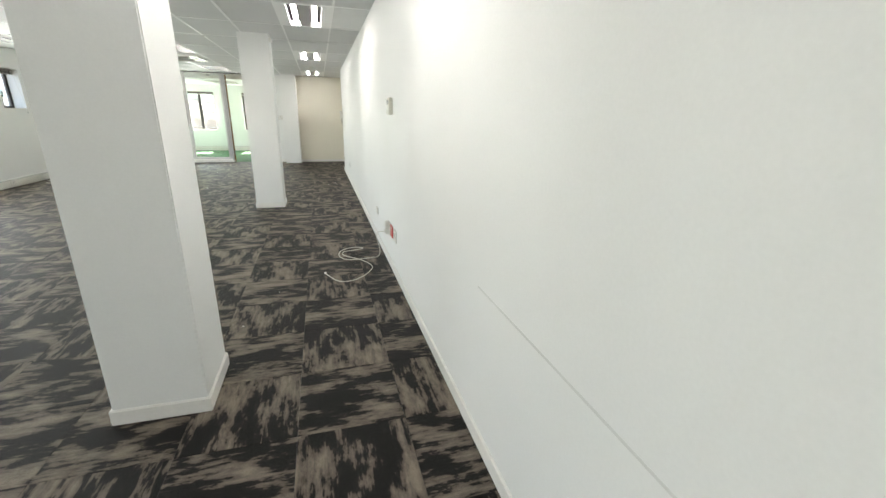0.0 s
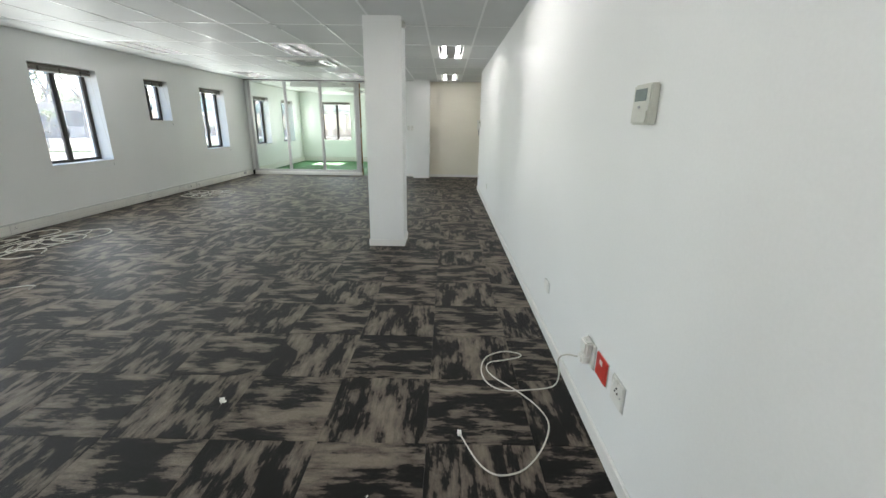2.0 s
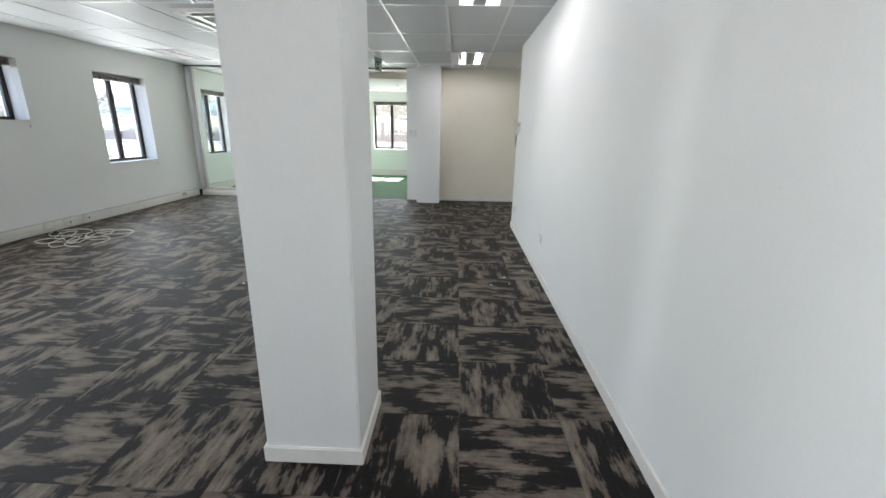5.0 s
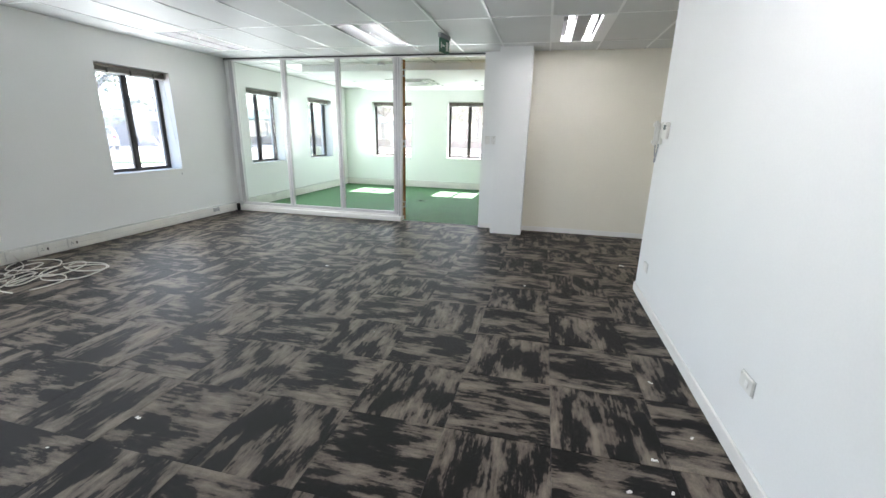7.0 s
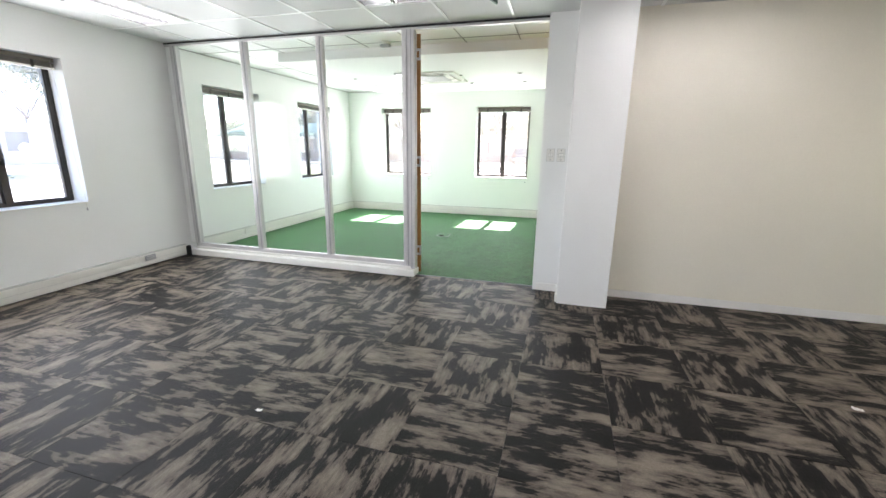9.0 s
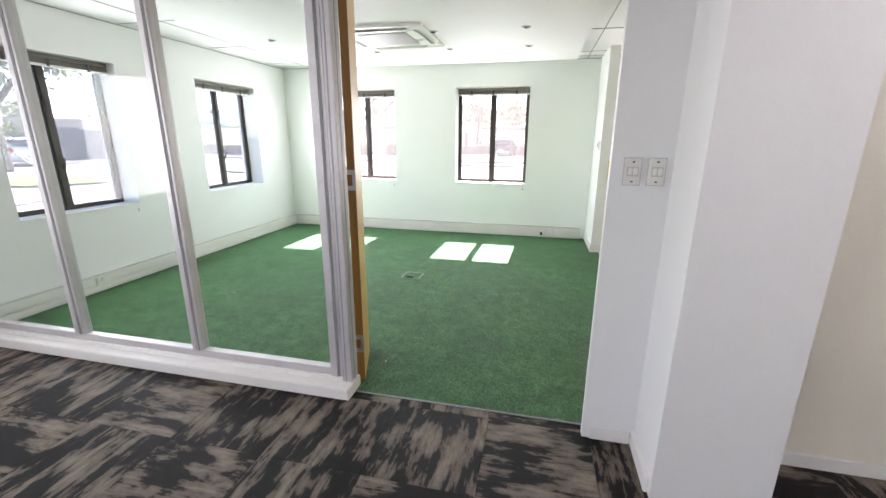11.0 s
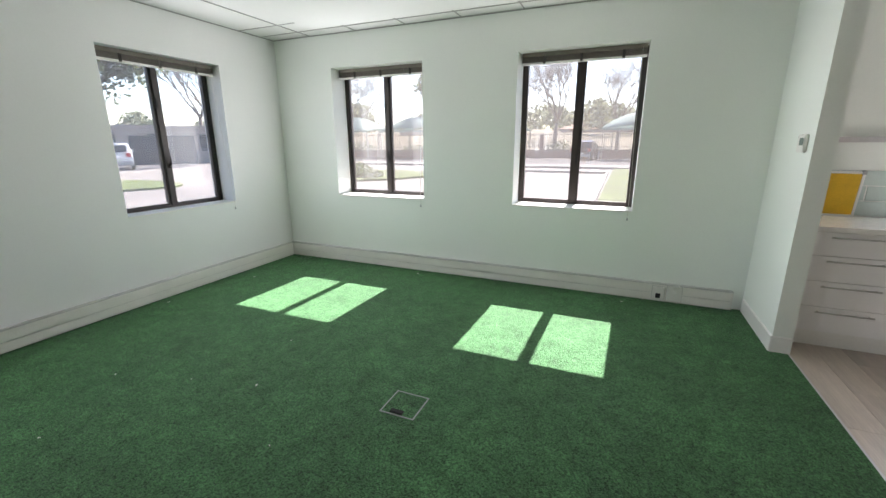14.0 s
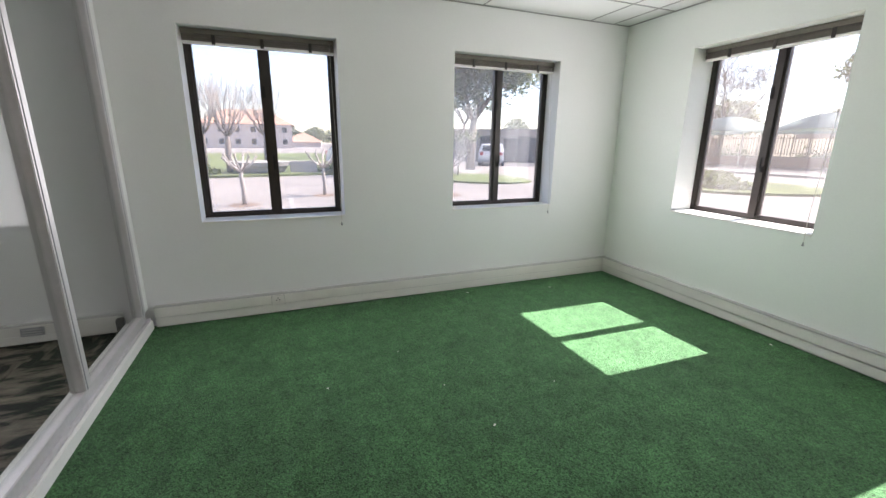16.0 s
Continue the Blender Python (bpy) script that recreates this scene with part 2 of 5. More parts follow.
def turf_mat():
    """Short synthetic grass: bright and dark fibre tips over a dark ground, slightly worn in broad patches."""
    m = material("green turf carpet", (0.052, 0.150, 0.056), 0.62, var=0.16, scale=2.2, fine=13, spec=0.14)
    t = m.node_tree
    b = t.nodes["Principled BSDF"]
    N = t.nodes.new
    co = N("ShaderNodeTexCoord")
    fib, tuft = N("ShaderNodeTexNoise"), N("ShaderNodeTexVoronoi")
    fib.inputs["Scale"].default_value, fib.inputs["Detail"].default_value, fib.inputs["Roughness"].default_value = 120, 5, 0.8
    tuft.inputs["Scale"].default_value = 150
    t.links.new(co.outputs["Object"], fib.inputs["Vector"]), t.links.new(co.outputs["Object"], tuft.inputs["Vector"])
    r = N("ShaderNodeMapRange")
    r.inputs["From Min"].default_value, r.inputs["From Max"].default_value, r.inputs["To Min"].default_value, r.inputs["To Max"].default_value = 0.41, 0.59, 0.2, 1.8
    t.links.new(fib.outputs[0], r.inputs[0])
    mul = N("ShaderNodeMix")
    mul.data_type, mul.blend_type = "RGBA", "MULTIPLY"
    mul.inputs[0].default_value = 1.0
    old = b.inputs["Base Color"].links[0].from_socket
    worn, rw_, both = N("ShaderNodeTexNoise"), N("ShaderNodeMapRange"), N("ShaderNodeMath")
    worn.inputs["Scale"].default_value, worn.inputs["Detail"].default_value = 8, 5
    t.links.new(co.outputs["Object"], worn.inputs["Vector"]), t.links.new(worn.outputs[0], rw_.inputs[0])
    rw_.inputs["From Min"].default_value, rw_.inputs["From Max"].default_value, rw_.inputs["To Min"].default_value, rw_.inputs["To Max"].default_value = 0.34, 0.66, 0.82, 1.18
    both.operation = "MULTIPLY"
    t.links.new(r.outputs[0], both.inputs[0]), t.links.new(rw_.outputs[0], both.inputs[1])
    t.links.new(old, mul.inputs[6]), t.links.new(both.outputs[0], mul.inputs[7])
    t.links.new(mul.outputs[2], b.inputs["Base Color"])
    add = N("ShaderNodeMath")
    t.links.new(fib.outputs[0], add.inputs[0]), t.links.new(tuft.outputs["Distance"], add.inputs[1])
    bp = N("ShaderNodeBump")
    bp.inputs["Strength"].default_value, bp.inputs["Distance"].default_value = 1.0, 0.006
    t.links.new(add.outputs[0], bp.inputs["Height"]), t.links.new(bp.outputs[0], b.inputs["Normal"])
    b.inputs["Sheen Weight"].default_value, b.inputs["Sheen Roughness"].default_value, b.inputs["Sheen Tint"].default_value = 0.1, 0.45, (0.7, 0.95, 0.78, 1)
    return m


M_TURF = turf_mat()

# ---- mesh helpers ----
def bx(bm, x0, y0, z0, x1, y1, z1, bev=0.0):
    r = bmesh.ops.create_cube(bm, size=1.0, matrix=Matrix.LocRotScale(((x0 + x1) / 2, (y0 + y1) / 2, (z0 + z1) / 2), None, (x1 - x0, y1 - y0, z1 - z0)))
    if bev:
        edges = list({e for v in r["verts"] for e in v.link_edges})
        bmesh.ops.bevel(bm, geom=edges, offset=bev, segments=2, affect="EDGES", clamp_overlap=True)
    return bm


def box(*a):
    return bx(bmesh.new(), *a)


def cyl(bm, p, q, r, r2=None, n=12, cap=True):
    p, q = Vector(p), Vector(q)
    d = q - p
    rot = d.to_track_quat("Z", "Y").to_matrix().to_4x4()
    bmesh.ops.create_cone(bm, cap_ends=cap, segments=n, radius1=r, radius2=r if r2 is None else r2, depth=d.length, matrix=Matrix.Translation((p + q) / 2) @ rot)
    return bm


def tube(bm, pts, r, n=6, r_end=None):
    pts = [Vector(p) for p in pts]
    rings = []
    for i, p in enumerate(pts):
        d = (pts[min(i + 1, len(pts) - 1)] - pts[max(i - 1, 0)]).normalized()
        a = d.cross(Vector((0.013, 0.031, 1)) if abs(d.z) < 0.95 else Vector((1, 0, 0))).normalized()
        c = d.cross(a)
        rr = r if r_end is None else r + (r_end - r) * i / (len(pts) - 1)
        rings.append([bm.verts.new(p + (a * math.cos(k * math.tau / n) + c * math.sin(k * math.tau / n)) * rr) for k in range(n)])
    for u, v in zip(rings, rings[1:]):
        for k in range(n):
            bm.faces.new([u[k], u[(k + 1) % n], v[(k + 1) % n], v[k]])
    bm.faces.new(rings[0][::-1]), bm.faces.new(rings[-1])
    return bm


def smooth_path(pts, per=5):
    """Catmull-Rom through pts."""
    v = [Vector(p) for p in pts]
    v = [2 * v[0] - v[1]] + v + [2 * v[-1] - v[-2]]
    out = []
    for a, b, c, d in zip(v, v[1:], v[2:], v[3:]):
        for k in range(per):
            s = k / per
            out.append(0.5 * (2 * b + (c - a) * s + (2 * a - 5 * b + 4 * c - d) * s * s + (3 * b - a - 3 * c + d) * s ** 3))
    return out + [v[-2]]


def mesh_of(name, bm, mat_, smooth=False):
    me = bpy.data.meshes.new(name)
    if smooth:
        for f in bm.faces:
            f.smooth = True
    bm.to_mesh(me)
    bm.free()
    for m in (mat_ if isinstance(mat_, (list, tuple)) else [mat_]):
        me.materials.append(m)
    return me


def part(name, bm, mat_, parent, label="", smooth=False):
    ob = new(name, bm if isinstance(bm, bpy.types.Mesh) else mesh_of(name, bm, mat_, smooth))
    ob.parent = parent
    return tagged(ob, label)


def thing(name, label, category, m=None, group="", kind=""):
    ob = new(name)
    ob.empty_display_size = 0.1
    if m is not None:
        ob.matrix_world = m
    return tagged(ob, label, category, group, kind)


def setting(name, bm, mat_, label="", category=""):
    return tagged(new(name, mesh_of(name, bm, mat_)), label, category, "", "structure")


def solid(xs, ys, zs, holes):
    """A block cut by box-shaped holes, with only its outer faces."""
    xs, ys, zs = [sorted(set(round(a, 4) for a in v)) for v in (xs, ys, zs)]
    cut = [[(v[i] + v[i + 1]) / 2 for i in range(len(v) - 1)] for v in (xs, ys, zs)]

    def full(i, j, k):
        if min(i, j, k) < 0 or i >= len(cut[0]) or j >= len(cut[1]) or k >= len(cut[2]):
            return False
        p = (cut[0][i], cut[1][j], cut[2][k])
        return not any(all(h[a] < p[a] < h[a + 3] for a in range(3)) for h in holes)

    bm, vs = bmesh.new(), {}

    def v(*p):
        if p not in vs:
            vs[p] = bm.verts.new(p)
        return vs[p]

    for i in range(len(cut[0])):
        for j in range(len(cut[1])):
            for k in range(len(cut[2])):
                if not full(i, j, k):
                    continue
                a, b, c, d, e, f = xs[i], xs[i + 1], ys[j], ys[j + 1], zs[k], zs[k + 1]
                if not full(i - 1, j, k): bm.faces.new([v(a, c, e), v(a, c, f), v(a, d, f), v(a, d, e)])
                if not full(i + 1, j, k): bm.faces.new([v(b, c, e), v(b, d, e), v(b, d, f), v(b, c, f)])
                if not full(i, j - 1, k): bm.faces.new([v(a, c, e), v(b, c, e), v(b, c, f), v(a, c, f)])
                if not full(i, j + 1, k): bm.faces.new([v(a, d, e), v(a, d, f), v(b, d, f), v(b, d, e)])
                if not full(i, j, k - 1): bm.faces.new([v(a, c, e), v(a, d, e), v(b, d, e), v(b, c, e)])
                if not full(i, j, k + 1): bm.faces.new([v(a, c, f), v(b, c, f), v(b, d, f), v(a, d, f)])
    return bm


# ---- the plan ----
XL, XR = -5.77, 0.710           # inner faces of the long walls
YB, Y1 = -2.2, 12.04             # wall behind the start, end of the plain wall
YP = 14.358                      # front of the glass partition
Y2 = 18.970                      # inner face of the far wall
H1, H2 = 2.609, 2.598            # ceilings
SILL, HEAD = 0.817, 2.235
XN = -0.712                      # kitchen side of the nib wall
# The last three are unseen, added to bring daylight to the near end.
LEFT_WINDOWS = [(8.163, 9.308, SILL, HEAD), (10.40, 11.078, 1.465, 2.227), (12.20, 13.285, 0.825, 2.224), (14.935, 16.032, 0.80, 2.215), (17.048, 18.17, 0.80, 2.212),
                (5.20, 6.34, SILL, HEAD), (2.30, 3.44, SILL, HEAD), (-0.60, 0.54, SILL, HEAD)]
BACK_WINDOWS = [(-4.974, -3.830, SILL, 2.250), (-2.836, -1.724, 0.81, 2.255), (0.145, 1.255, 0.93, 2.225)]

# left wall, far wall
setting("wall_left", solid([XL - 0.33, XL], [YB - 0.3, Y2 + 0.35] + [a for w in LEFT_WINDOWS for a in w[:2]], [-0.3, 3.0] + [a for w in LEFT_WINDOWS for a in w[2:]],
        [(XL - 1, w[0], w[2], XL + 1, w[1], w[3]) for w in LEFT_WINDOWS]), M_WALL)
setting("wall_far", solid([XL, 4.6] + [a for w in BACK_WINDOWS for a in w[:2]], [Y2, Y2 + 0.35], [-0.3, 3.0] + [a for w in BACK_WINDOWS for a in w[2:]],
        [(w[0], Y2 - 1, w[2], w[1], Y2 + 1, w[3]) for w in BACK_WINDOWS]), M_WALL2)
setting("wall_right", box(XR, YB, 0, XR + 0.16, Y1, H1 + 0.02), M_WALL)
setting("wall_behind", box(XL, YB - 0.3, 0, 4.6, YB, H1 + 0.02), M_WALL)
setting("wall_alcove_back", box(-0.976, 14.385, 0, 2.2, 14.50, H1 + 0.02), M_CREAM)
setting("wall_alcove_side", box(1.98, Y1, 0, 2.2, 14.385, H1 + 0.02), M_CREAM)
setting("wall_alcove_front", box(XR + 0.16, Y1 - 0.14, 0, 2.2, Y1, H1 + 0.02), M_CREAM)
setting("wall_switch_panel", box(-1.222, YP, 0, -0.972, 14.40, H1 + 0.02), M_WALL)
setting("wall_switch_panel_back", box(-1.152, 14.40, 0, -0.976, 14.513, H1 + 0.02), M_WALL)
setting("wall_pillar", box(-0.972, 14.02, 0, -0.527, 14.385, H1 + 0.02), M_WALL)
setting("wall_nib", box(-0.768, 18.187, 0, XN + 0.06, Y2, H2 + 0.02), M_WALL2)
setting("wall_kitchen_side", box(4.4, 14.5, 0, 4.6, Y2, H2 + 0.02), M_WALL2)
setting("wall_kitchen_front", box(2.2, 14.38, 0, 4.6, 14.50, H1 + 0.02), M_WALL2)

# A thin, slightly darker level line on the right wall.
setting("wall_right_line", bx(bmesh.new(), XR - 0.0008, -0.9, 0.771, XR + 0.002, 1.50, 0.781, 0.0), M_WALL_LINE)
# columns, each with its skirting
for i, y in enumerate((1.975, 7.14)):
    col = setting("column_%d" % (i + 1), bx(bmesh.new(), -0.988, y, 0, -0.563, y + 0.425, H1 + 0.01, 0.006), M_WALL, "white painted square column with a low skirting")
    part("skirting", bx(bmesh.new(), -1.0, y - 0.012, 0.001, -0.551, y + 0.437, 0.085, 0.005), M_TRIM, col)


def board(name, x0, y0, x1, y1, h=0.085, t=0.014):
    return setting(name, bx(bmesh.new(), x0, y0, 0.001, x1, y1, h, 0.004), M_TRIM)


board("baseboard_right", XR - 0.014, YB + 0.01, XR, Y1)
board("baseboard_end", XR - 0.014, Y1, XR + 0.16, Y1 + 0.014)
board("baseboard_alcove", -0.521, 14.371, 1.98, 14.385, 0.075)
board("baseboard_alcove_side", 1.966, Y1 + 0.02, 1.98, 14.37, 0.075)
board("baseboard_pillar", -0.990, 14.048, -0.522, 14.384, 0.08)
board("baseboard_switch", -1.187, YP - 0.013, -0.992, YP, 0.08)
board("baseboard_nib", -0.780, 18.173, XN + 0.06, Y2 - 0.03, 0.12)
board("baseboard_behind", XL, YB, XR - 0.02, YB + 0.014)


# ceilings: boards with the metal grid proud of them
def ceiling(name, x0, x1, y0, y1, z, gx, gy, holes, mat_, tee=None, half=0.012):
    bm = solid([x0, x1] + [a for h in holes for a in (h[0], h[2])], [y0, y1] + [a for h in holes for a in (h[1], h[3])], [z + 0.004, z + 0.03],
               [(h[0], h[1], z - 1, h[2], h[3], z + 1) for h in holes])
    tiles = len(bm.faces)

    def clear(a, b, c, d):
        return not any(a < h[2] and c > h[0] and b < h[3] and d > h[1] for h in holes)

    for x in gx:
        for a, b in zip([y0] + gy, gy + [y1]):
            if x0 < x < x1 and b > a and clear(x - 0.01, a + 0.1, x + 0.01, b - 0.1):
                bx(bm, x - half, a, z - 0.002, x + half, b, z + 0.006)
    for y in gy:
        for a, b in zip([x0] + gx, gx + [x1]):
            if y0 < y < y1 and b > a and clear(a + 0.1, y - 0.01, b - 0.1, y + 0.01):
                bx(bm, a + half, y - half, z - 0.001, b - half, y + half, z + 0.006)
    bm.faces.ensure_lookup_table()
    for f in bm.faces[tiles:]:
        f.material_index = 1
    return setting(name, bm, [mat_, tee or M_TEE])


GX = [round(-0.31 + 0.62 * k, 3) for k in range(-9, 5)]
GY = [round(8.86 + 1.24 * k, 3) for k in range(-9, 5)]
LAMP_Y = [9.48 + 3.72 * k for k in (-3, -2, -1, 0, 1)]
holes = [(x - 0.29, y - 0.60, x + 0.29, y + 0.60) for y in LAMP_Y for x in (0.0, -2.48, -4.96)] + [(-3.10, 10.40, -2.34, 11.10)]
ceiling("ceiling_office", XL, 2.2, YB, 14.47, H1, [x for x in GX if XL < x < 2.2], [y for y in GY if YB < y < 14.4], holes, M_CEIL)
GX2, GY2 = [round(-5.23 + 0.61 * k, 3) for k in range(0, 16)], [round(14.97 + 1.17 * k, 3) for k in range(0, 4)] + [18.775]
ceiling("ceiling_green_room", XL, 4.6, 14.49, Y2, H2, GX2, GY2, [], M_CEIL2, M_CEIL_LINE, 0.005)
# Dark strips draw the shadow line where the ceiling meets the walls.
for nm, a, b, c, d in (("far", XL, Y2 - 0.007, 4.6, Y2), ("left", XL, 14.5, XL + 0.007, Y2 - 0.007)):
    setting("shadow_line_ceiling_" + nm, box(a, b, H2 - 0.006, c, d, H2 + 0.003), M_CEIL_LINE)
setting("ceiling_raft", bx(bmesh.new(), -4.72, 15.18, 2.492, -1.13, 18.38, H2 + 0.01, 0.004), M_CEIL2, "dropped plain ceiling panel with downlights")
setting("roof_slab", box(XL - 0.33, YB - 0.3, 3.0, 4.6, Y2 + 0.35, 3.2), M_GREY)
setting("wall_bulkhead", box(XL, 14.47, H1 - 0.006, 4.6, 14.49, 3.0), M_WALL2)

# floors
setting("floor_slab", box(XL - 0.3, YB - 0.3, -0.3, 4.6, Y2 + 0.3, -0.016), M_GAP)
setting("floor_turf", bx(bmesh.new(), XL, 14.455, -0.016, -0.665, Y2, 0.004), M_TURF, "green artificial grass carpet")
setting("floor_edge_strip", bx(bmesh.new(), -0.665, 14.5, -0.016, -0.655, Y2 - 0.5, 0.007), M_ALU)

# ---- windows and blinds ----
def window(i, m, w, h, depth, glass=None):
    """Two-light aluminium window in its reveal. Local x along the wall, y outwards, z up, from the opening's lower corner."""
    win = thing("window_%d" % i, "dark bronze two-light aluminium window in a deep white reveal", "window", m, "", "structure")
    fr = 0.036
    d0, d1 = depth, depth + 0.06
    part("window_frame", solid([0, fr, w - fr, w], [d0, d1], [0, fr, h - fr, h], [(fr, -1, fr, w - fr, 1, h - fr)]), M_FRAME, win)
    mid = w * 0.5
    part("mullion", bx(bmesh.new(), mid - 0.027, d0 - 0.008, fr, mid + 0.027, d1, h - fr, 0.003), M_FRAME, win)
    for a, b in ((fr, mid - 0.027), (mid + 0.027, w - fr)):
        sash = part("sash", solid([a, a + 0.016, b - 0.016, b], [d0 + 0.008, d1 - 0.01], [fr, fr + 0.016, h - fr - 0.016, h - fr],
                    [(a + 0.016, -1, fr + 0.016, b - 0.016, 1, h - fr - 0.016)]), M_FRAME, win)
        pane = part("pane", bx(bmesh.new(), a + 0.014, d0 + 0.03, fr + 0.014, b - 0.014, d0 + 0.035, h - fr - 0.014), glass or M_GLASS, sash)
        pane.visible_shadow = False
    hb = bx(bmesh.new(), mid + 0.004, d0 - 0.03, h * 0.28, mid + 0.024, d0 - 0.008, h * 0.28 + 0.05, 0.004)
    bx(hb, mid + 0.006, d0 - 0.045, h * 0.28 + 0.03, mid + 0.022, d0 - 0.03, h * 0.28 + 0.12, 0.005)
    part("handle", hb, M_RUBBER, win)
    hb = bx(bmesh.new(), mid - 0.03, d0 - 0.022, h * 0.68, mid - 0.008, d0 - 0.008, h * 0.68 + 0.09, 0.004)
    part("stay", hb, M_RUBBER, win)
    part("window_sill", bx(bmesh.new(), 0.002, -0.010, -0.004, w - 0.002, d0, 0.012, 0.004), M_TRIM, win)
    return win


def blind(m, w, h, depth):
    """A venetian blind drawn right up, stacked under its head rail."""
    b = thing("venetian_blind", "taupe venetian blind drawn up into a stack at the window head", "blind", m, "window blinds")
    y0, y1 = depth - 0.125, depth - 0.065
    part("head_rail", bx(bmesh.new(), 0.012, y0, h - 0.042, w - 0.012, y1, h - 0.004, 0.003), M_BLIND, b)
    for k in range(8):
        z = h - 0.048 - 0.0052 * k
        s = 0.003 * math.sin(k * 2.1)
        part("slat", box(0.014, y0 + 0.004 + s, z - 0.0028, w - 0.014, y1 - 0.004 + s, z), M_BLIND, b)
    part("bottom_rail", bx(bmesh.new(), 0.012, y0 + 0.002, h - 0.106, w - 0.012, y1 - 0.002, h - 0.090, 0.003), M_TRIM, b)
    for f in (0.2, 0.5, 0.82):
        part("ladder_tape", box(w * f - 0.012, y0 - 0.002, h - 0.107, w * f + 0.012, y0 + 0.001, h - 0.04), M_FRAME, b)
    cord = tube(bmesh.new(), smooth_path([(w - 0.05, y0 - 0.004, h - 0.03), (w - 0.045, y0 * 0.5, h * 0.6), (w - 0.035, -0.012, h * 0.12), (w - 0.033, -0.014, -0.05)]), 0.0016, 5)
    part("cord", cord, M_CABLE, b)
    part("cord_knob", cyl(bmesh.new(), (w - 0.033, -0.014, -0.078), (w - 0.033, -0.014, -0.05), 0.008, 0.004, 8), M_GREY, b, smooth=True)
    return b


def skylight(m, w, h, gain=1.0):
    """The sky's light entering by one window: an area lamp in the opening, facing the room."""
    d = bpy.data.lights.new("window_skylight", "AREA")
    d.shape, d.size, d.size_y = "RECTANGLE", w - 0.10, h - 0.16
    d.energy, d.color = gain * SKYLIGHT * (w - 0.10) * (h - 0.16), (0.945, 1.0, 0.955)
    new("window_skylight", d).matrix_world = m @ pose(w / 2, 0.004, h / 2 - 0.03, -90, 0, 0)


nwin = 0
for (a, b, c, d) in LEFT_WINDOWS:
    nwin += 1
    m = pose(XL, a, c, 0, 0, 90)
    window(nwin, m, b - a, d - c, 0.205, M_GLASS_CLEAR if b < 14 else M_GLASS_SIDE)
    blind(m, b - a, d - c, 0.205)
    skylight(m, b - a, d - c, 1.45 if b < 14 else 1.0)
for (a, b, c, d) in BACK_WINDOWS:
    nwin += 1
    m = pose(a, Y2, c)
    window(nwin, m, b - a, d - c, 0.25)
    blind(m, b - a, d - c, 0.25)
    skylight(m, b - a, d - c)

# ---- trunking along the walls ----
def trunking(name, m, length, h, joints, label):
    """Two-compartment skirting trunking. Local x along the wall, y out of the wall towards the room is negative."""
    t = thing(name, label, "trunking", m)
    bm = bx(bmesh.new(), 0, -0.045, 0.004, length, 0, h, 0.006)
    # The body's grey darkens the recessed slit between the two covers, as shade.
    part("body", bm, M_GAPLINE, t)
    part("lower_cover", bx(bmesh.new(), 0.002, -0.051, 0.012, length - 0.002, -0.0452, h * 0.472, 0.003), M_TRUNK, t)
    part("upper_cover", bx(bmesh.new(), 0.002, -0.051, h * 0.486, length - 0.002, -0.0452, h - 0.01, 0.003), M_TRUNK, t)
    for x in joints:
        part("joint_clip", bx(bmesh.new(), x - 0.006, -0.0535, 0.003, x + 0.006, -0.0512, h + 0.003, 0.0008), M_TRUNK, t)
    return t


trunking("skirting_trunking", pose(XL, YB + 0.02, 0, 0, 0, 90), 14.33 - YB - 0.02, 0.15, [13.35 - YB], "off-white plastic skirting trunking under the windows with a joint")
trunking("skirting_trunking", pose(XL, 14.535, 0, 0, 0, 90), Y2 - 14.535 - 0.052, 0.175, [], "off-white plastic skirting trunking round the green room")
trunking("skirting_trunking", pose(XL, Y2, 0), XL * -1 - 0.85, 0.175, [4.22, 4.50], "off-white plastic skirting trunking round the green room")
tagged(new("trunking_end_cap", mesh_of("cap", bx(bmesh.new(), XL + 0.055, 14.30, 0.004, XL + 0.10, 14.352, 0.13, 0.008), M_RUBBER)), "black rubber bung at the end of the trunking", "end cap")


def socket(name, m, w, h, mat_, label, holes, category="socket", extra=None):
    """A wall plate. Local x along the wall, y into the room is negative."""
    s = thing(name, label, category, m, "wall plates")
    # Added grey rim draws the plate's shadow outline and its greyish edge.
    part("shade_rim", bx(bmesh.new(), -w / 2 - 0.004, -0.004, -h / 2 - 0.004, w / 2 + 0.004, 0, h / 2 + 0.004, 0.001), M_GAPLINE, s)
    part("plate", bx(bmesh.new(), -w / 2, -0.012, -h / 2, w / 2, 0, h / 2, 0.003), mat_, s)
    for (x, z, a, b, mm) in holes:
        part("insert", bx(bmesh.new(), x - a / 2, -0.0155, z - b / 2, x + a / 2, -0.0115, z + b / 2, 0.0012), mm, s)
    return s


PINS = [(-0.012, 0.004, 0.008, 0.008, M_RUBBER), (0.012, 0.004, 0.008, 0.008, M_RUBBER), (0.0, 0.022, 0.009, 0.009, M_RUBBER)]
L = lambda y, z: pose(XL + 0.0525, y, z, 0, 0, 90)
for y in (11.19, 11.50):
    socket("trunking_socket", L(y, 0.082), 0.115, 0.115, M_PLATE, "white power socket set in the skirting trunking", [(x - 0.02, z - 0.01, a, b, c) for x, z, a, b, c in PINS] + [(0.035, 0.0, 0.016, 0.03, M_RUBBER)])
for y in (9.93, 7.35):
    socket("trunking_socket", L(y, 0.082), 0.115, 0.11, M_PLATE, "white power socket set in the skirting trunking", PINS)
